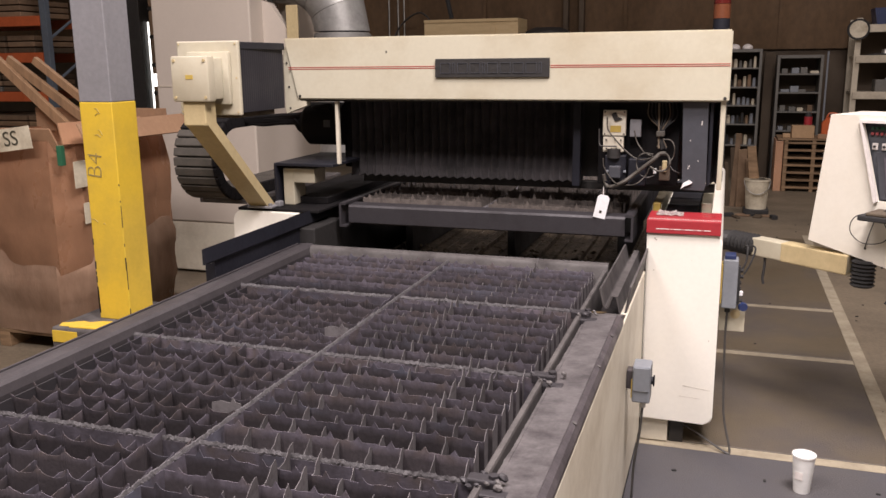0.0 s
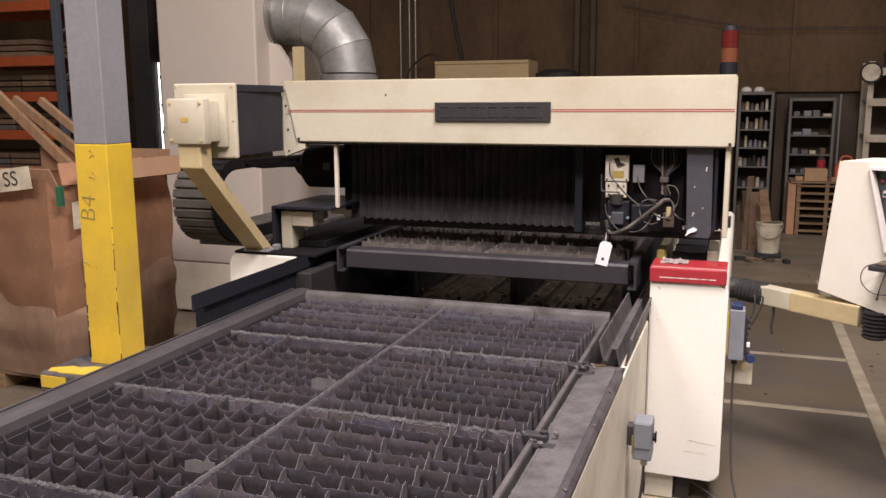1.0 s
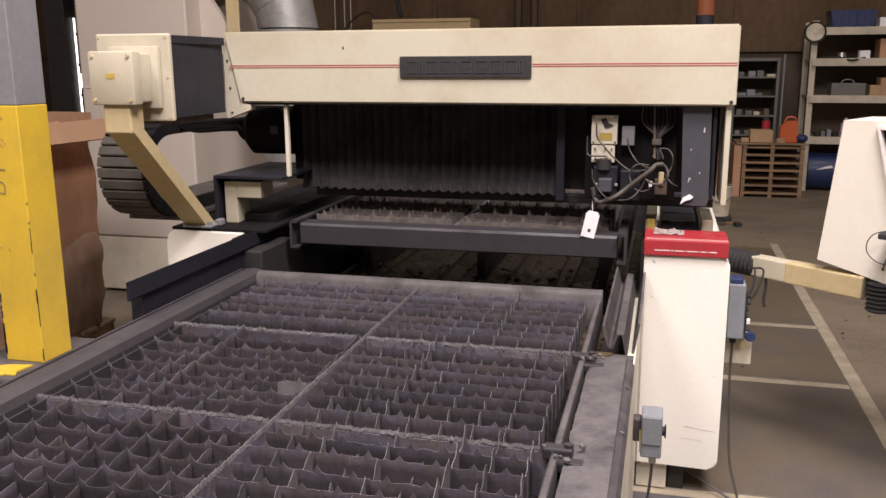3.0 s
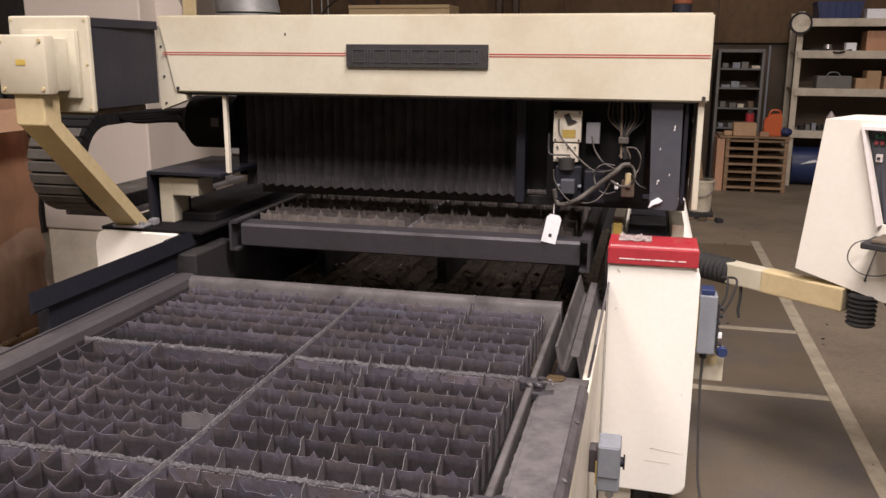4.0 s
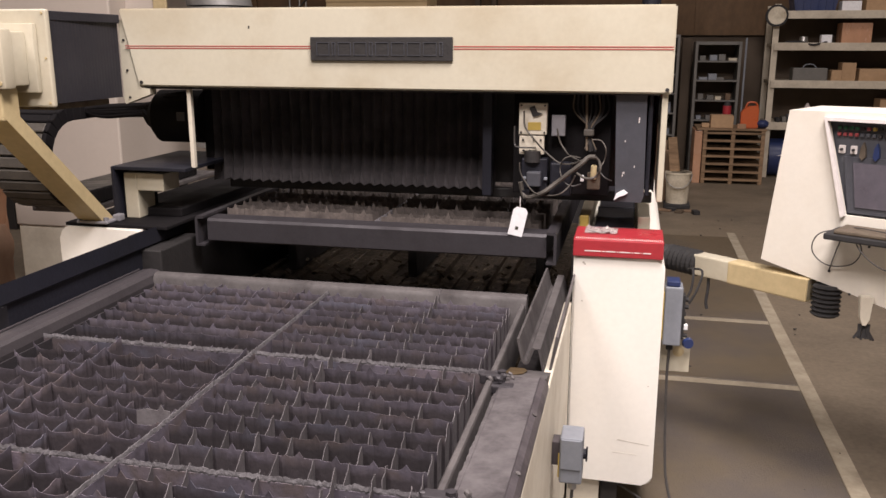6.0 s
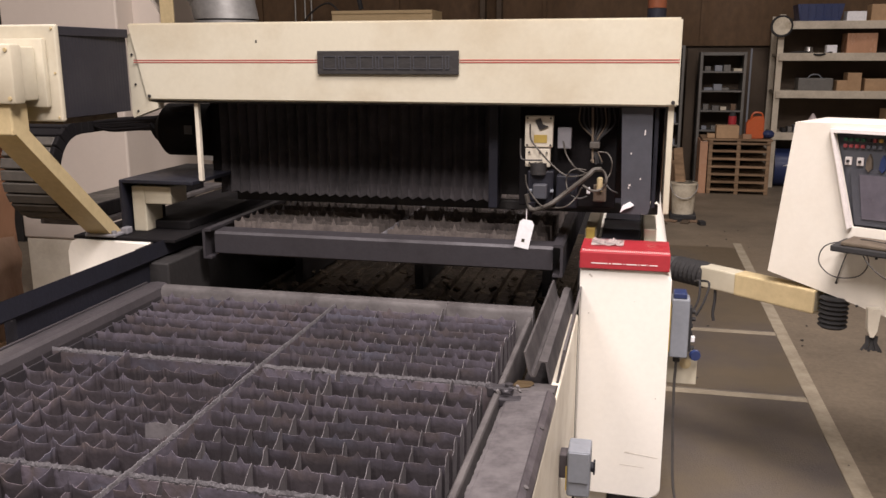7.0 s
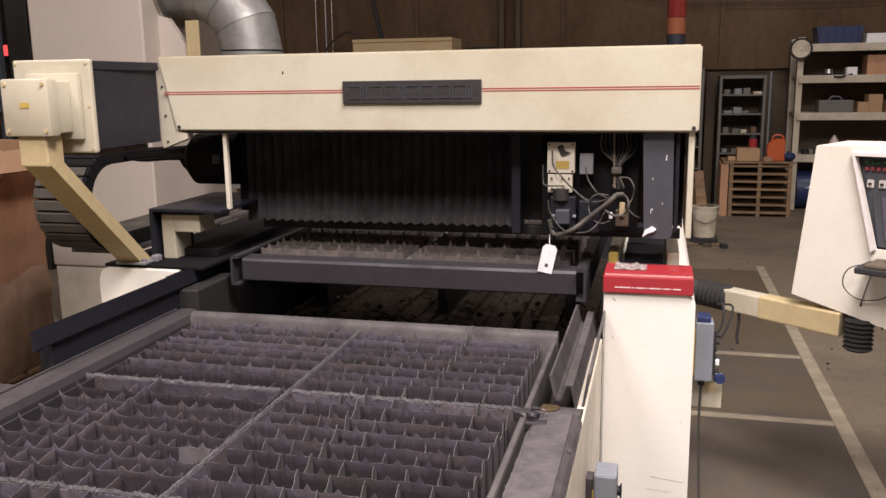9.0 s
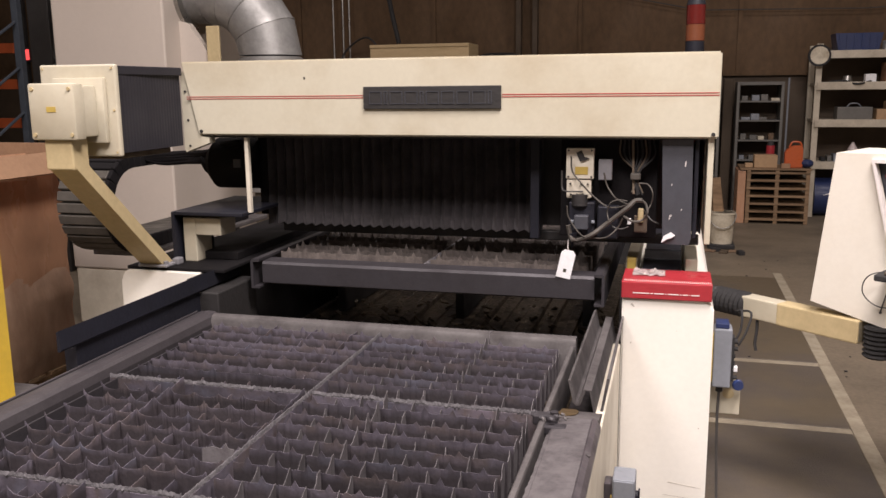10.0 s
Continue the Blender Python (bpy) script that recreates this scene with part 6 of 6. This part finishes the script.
for x in (1.80, 2.12, 2.46):
    boxed("post", M_WOOD, cr, (x, x + 0.045, 11.705, 11.745, 0.0, 0.64), 0.003)
boxed("top_board", M_WOOD, cr, (1.72, 2.52, 11.70, 12.30, 0.64, 0.662), 0.003)
boxed("back_board", M_WALL_LOW, cr, (1.80, 2.50, 12.285, 12.30, 0.0, 0.63), 0.002)
carton(1.88, 11.78, 0.6625, 0.26, 0.2, 0.15, label="open brown carton on the wooden rack")
carton(1.78, 11.8, 0.6625, 0.09, 0.12, 0.05, label="crumpled carton on the wooden rack")
jug = thing("fuel_jug", (2.33, 11.85, 0.6625), "bright orange plastic jug on the wooden rack", "jug")
bm = B()
prism(bm, [(2.22, 0.6625), (2.42, 0.6625), (2.42, 0.90), (2.40, 0.93), (2.30, 0.925), (2.22, 0.86)], 11.78, 11.90, "y")
bmesh.ops.bevel(bm, geom=bm.edges[:], offset=0.012, segments=2, affect="EDGES", clamp_overlap=True)
part("body", bm, M_JUG, jug, "", True)
bm = B()
sweep(bm, bend([(2.27, 11.84, 0.90), (2.30, 11.84, 0.965), (2.38, 11.84, 0.965), (2.41, 11.84, 0.92)], 4), 0.011, 6)
part("handle", bm, M_JUG, jug, "", True)
can = thing("spray_can", (2.06, 12.0, 0.6625), "red can on the wooden rack", "can")
bm = B()
cyl(bm, (2.08, 12.05, 0.6625), (0, 0, 1), 0.25, 0.05, n=16)
part("body", bm, M_RED, can, "", True)
bm = B()
cyl(bm, (2.08, 12.05, 0.9125), (0, 0, 1), 0.05, 0.045, 0.03, n=16)
part("cap", bm, M_RUBBER, can, "dark cap", True)
bm = B()
bmesh.ops.create_icosphere(bm, subdivisions=2, radius=0.07, matrix=Matrix.LocRotScale((2.47, 11.82, 0.715), None, (1.0, 0.9, 0.75)))
for v in bm.verts:
    v.co += Vector((noise.noise(v.co * 18), noise.noise(v.co * 18 + Vector((5, 0, 0))), 0)) * 0.02
solid("rag", bm, M_BLUE, "bundled blue rag on the wooden rack", "rag")
bm = B()
box(bm, 2.18, 2.28, 11.72, 11.77, 0.6625, 0.72, bevel=0.006)
solid("small_carton", bm, M_CARD_IN, "small tan carton on the wooden rack", "carton")
bm = B()
sweep(bm, [(2.29, 12.44, 0.0), (2.295, 12.48, 1.72)], 0.012, 8)
solid("broom_handle", bm, M_BOX, "thin grey broom handle standing by the cabinet", "broom")

bk = thing("bucket", (1.45, 10.0, 0.0), "dirty white plastic bucket holding wood offcuts", "bucket")
bm = B()
cyl(bm, (1.45, 10.0, 0.05), (0, 0, 1), 0.32, 0.108, 0.126, n=24)
cyl(bm, (1.45, 10.0, 0.35), (0, 0, 1), 0.02, 0.134, n=24)
part("body", bm, M_BUCKET, bk, "", True)
bm = B()
sweep(bm, [(1.45 + 0.134 * math.cos(a), 9.95 - 0.10 * math.sin(a), 0.36 - 0.14 * math.sin(a)) for a in (math.pi * k / 14 for k in range(15))], 0.005, 6)
part("handle", bm, M_STEEL, bk, "wire handle", True)
bm = B()
box(bm, 1.32, 1.58, 9.88, 10.12, 0.0, 0.05, bevel=0.01)
part("dolly", bm, M_RUBBER, bk, "dark dolly under the bucket")
for k, (dx, tx, h) in enumerate(((-0.06, -6, 0.66), (-0.03, -9, 0.60), (-0.09, -2, 0.52))):
    bm = B()
    box(bm, -0.045, 0.045, -0.012, 0.012, 0.0, h, bevel=0.003, seg=1, turn=pose(1.50 + dx, 10.02 + 0.03 * k, 0.06, 0, tx, 8 * k))
    solid("wood_offcut", bm, M_WOOD, "wood offcut standing in the bucket", "offcut", group="offcuts")

# plywood crate, pipes and cables on the back wall
bm = B()
box(bm, -2.95, -1.62, 11.75, 12.3, 0.0, 2.20, bevel=0.006)
box(bm, -2.95, -1.62, 11.735, 11.75, 2.16, 2.20, bevel=0.003)
box(bm, -2.0, -1.93, 11.735, 11.75, 0.0, 2.09, bevel=0.003)
solid("plywood_crate", bm, M_PLY, "pale plywood crate standing by the back wall", "crate")
for x in (-4.0, -3.85, -3.75):
    bm = B()
    cyl(bm, (x, 13.1, 0.0), (0, 0, 1), 7.0, 0.013, n=10)
    solid("conduit_pipe", bm, M_STEEL, "thin vertical conduit on the back wall", "conduit", group="wall conduits", smooth=True)
bm = B()
sweep(bm, bend([(-3.15, 11.9, 5.5), (-2.93, 11.9, 4.0), (-2.71, 11.85, 2.8), (-2.58, 11.84, 2.22)], 6), 0.032, 8)
solid("hanging_hose", bm, M_RUBBER, "dark hose hanging down to the plywood crate", "hose", smooth=True)
bm = B()
sweep(bm, bend([(-3.9, 12.9, 1.9), (-3.7, 12.85, 2.2), (-3.3, 12.6, 2.35), (-2.95, 12.3, 2.1)], 6), 0.014, 7)
solid("thin_hose", bm, M_CABLE, "thin hose arching beside the plywood crate", "hose", smooth=True)
bm = B()
cyl(bm, (-1.25, 11.9, 0.0), (0, 0, 1), 2.02, 0.3, n=24)
cyl(bm, (-1.25, 11.9, 2.02), (0, 0, 1), 0.05, 0.3, 0.18, n=24)
solid("dark_drum", bm, M_BLACK, "dark round tank beside the plywood crate", "tank", smooth=True)
for x in (-1.25, -1.02):
    bm = B()
    box(bm, x, x + 0.07, 13.02, 13.16, 0.0, 7.0, bevel=0.004)
    solid("wall_stud", bm, M_WALL_LOW, "dark steel stud on the back wall", "stud", kind="structure")
bm = B()
sweep(bm, [(-0.6, 13.12, 3.0), (1.2, 13.12, 2.62), (3.2, 13.12, 2.58), (6.0, 13.12, 2.7)], 0.007, 6)
solid("wall_cable", bm, M_CABLE, "cable sagging along the back wall", "cable")

# ---- pallet rack far left ----
rk = thing("pallet_rack", (-7.6, 9.3, 0.0), "pallet rack with orange beams and blue-grey uprights", "pallet rack")
for x in (-9.6, -6.98):
    for y in (9.0, 10.0):
        boxed("upright", M_BLUEPOST, rk, (x, x + 0.09, y, y + 0.08, 0.0, 4.2), 0.004)
    for k in range(7):
        bm = B()
        sweep(bm, [(x + 0.045, 9.06, 0.3 + k * 0.55), (x + 0.045, 10.02, 0.3 + (k + (1 if k % 2 else 0.0)) * 0.55 + (0 if k % 2 else 0.55))], 0.018, 6)
        part("brace", bm, M_BLUEPOST, rk, "diagonal brace")
for z in (0.75, 1.26, 1.74, 2.18, 2.85, 3.5):
    for y in (8.99, 10.0):
        boxed("beam", M_ORANGE, rk, (-9.5, -6.99, y, y + 0.05, z - 0.06, z + 0.06), 0.004, "orange load beam")
rnd = random.Random(55)
for z in (0.81, 1.32, 1.80, 2.24, 2.91):
    x = -9.4
    while x < -7.3:
        w = 0.3 + 0.4 * rnd.random()
        for q in range(3):
            bm = B()
            box(bm, x, x + w, 9.05, 9.9, z + q * 0.075, z + q * 0.075 + 0.06, bevel=0.006, seg=1)
            solid("stacked_stock", bm, rnd.choice((M_BRICKISH, M_WALL_LOW, M_WOOD, M_BRICKISH, M_GREYCAB)), "flat stock stacked on the pallet rack", "stock", group="racked stock")
        x += w + 0.04

# loaded shelf and doorway gap behind the column
dk = thing("stock_shelf", (-4.4, 7.7, 0.0), "dark post shelf stacked with brown goods", "shelf")
boxed("post", M_BLACK, dk, (-4.62, -4.40, 7.5, 7.75, 0.0, 5.0), 0.006, "dark steel post")
boxed("post", M_BLACK, dk, (-3.95, -3.90, 7.9, 7.95, 0.0, 5.0), 0.004, "dark steel post")
for k in range(14):
    z = 0.3 + k * 0.27
    boxed("stacked_block", M_BRICKISH, dk, (-4.33, -3.96, 7.55, 7.9, z, z + 0.235), 0.015, "brown stacked block")
    boxed("shelf_board", M_BLACK, dk, (-4.345, -3.94, 7.56, 7.92, z - 0.03, z - 0.002), 0.002)
bm = B()
box(bm, -4.386, -4.380, 7.60, 7.62, 1.15, 2.05)
solid("door_gap", bm, M_GLOW, "narrow bright daylight gap beside a dark post", "door gap", kind="structure")
# bright spot taken for daylight; its housing and stand are added
lamp = thing("bright_spot", (-3.75, 6.85, 1.45), "glowing patch for a bright spot of daylight behind the filter cabinet", "lamp")
boxed("lens", M_GLOW, lamp, (-3.77, -3.715, 6.80, 6.82, 1.45, 1.56), 0.004, "glowing face")
boxed("housing", M_BLACK, lamp, (-3.775, -3.71, 6.821, 6.86, 1.445, 1.565), 0.004)
boxed("stand", M_BLACK, lamp, (-3.75, -3.735, 6.835, 6.85, 0.0, 1.444), 0.002)
sign = thing("exit_sign", (-9.0, 12.5, 2.22), "small lit red sign on a dark frame", "sign")
boxed("face", M_EXIT, sign, (-9.14, -8.90, 12.48, 12.5, 2.14, 2.30), 0.004, "glowing red face")
boxed("frame", M_BLACK, sign, (-9.17, -8.87, 12.5, 12.56, 2.11, 2.33), 0.006)
boxed("post", M_BLACK, sign, (-9.05, -8.99, 12.56, 12.62, 0.0, 4.0), 0.004)

# litter on the floor
bm = B()
rnd = random.Random(77)
for k in range(70):
    x, y, q = 0.95 + 2.6 * rnd.random(), 3.0 + 6.5 * rnd.random(), 0.003 + 0.007 * rnd.random() ** 2
    box(bm, -q, q, -q * 0.6, q * 0.6, 0.0, q * 0.5, turn=pose(x, y, 0.0065, 0, 0, 180 * rnd.random()))
solid("floor_litter", bm, M_RUBBER, "scattered small scraps on the workshop floor", "litter", kind="stuff")

# dark offcuts standing beside the bucket
rnd = random.Random(31)
for k in range(6):
    bm = B()
    w = 0.02 + 0.035 * rnd.random()
    box(bm, -w, w, -0.014, 0.014, 0.0, 0.45 + 0.5 * rnd.random(), bevel=0.003, seg=1, turn=pose(1.16 + 0.045 * k, 10.35 + 0.07 * rnd.random(), 0.0, 4 * rnd.random(), -6 + 12 * rnd.random(), 30 * rnd.random()))
    solid("timber_offcut", bm, (M_WALL_LOW, M_BRICKISH)[k % 2], "dark timber offcut standing beside the bucket", "offcut", group="dark offcuts")

# black scraps lying round the bucket
rnd = random.Random(63)
for k in range(7):
    bm = B()
    w, d, h = 0.03 + 0.05 * rnd.random(), 0.02 + 0.03 * rnd.random(), 0.012 + 0.03 * rnd.random()
    box(bm, -w, w, -d, d, 0.0, h, bevel=0.004, seg=1, turn=pose(1.17 + 0.075 * k, 9.62 + 0.16 * rnd.random(), 0.0, 0, 0, 180 * rnd.random()))
    solid("scrap_block", bm, (M_RUBBER, M_WALL_LOW, M_BRICKISH)[k % 3], "dark scrap block lying on the floor by the bucket", "scrap", group="floor scraps")
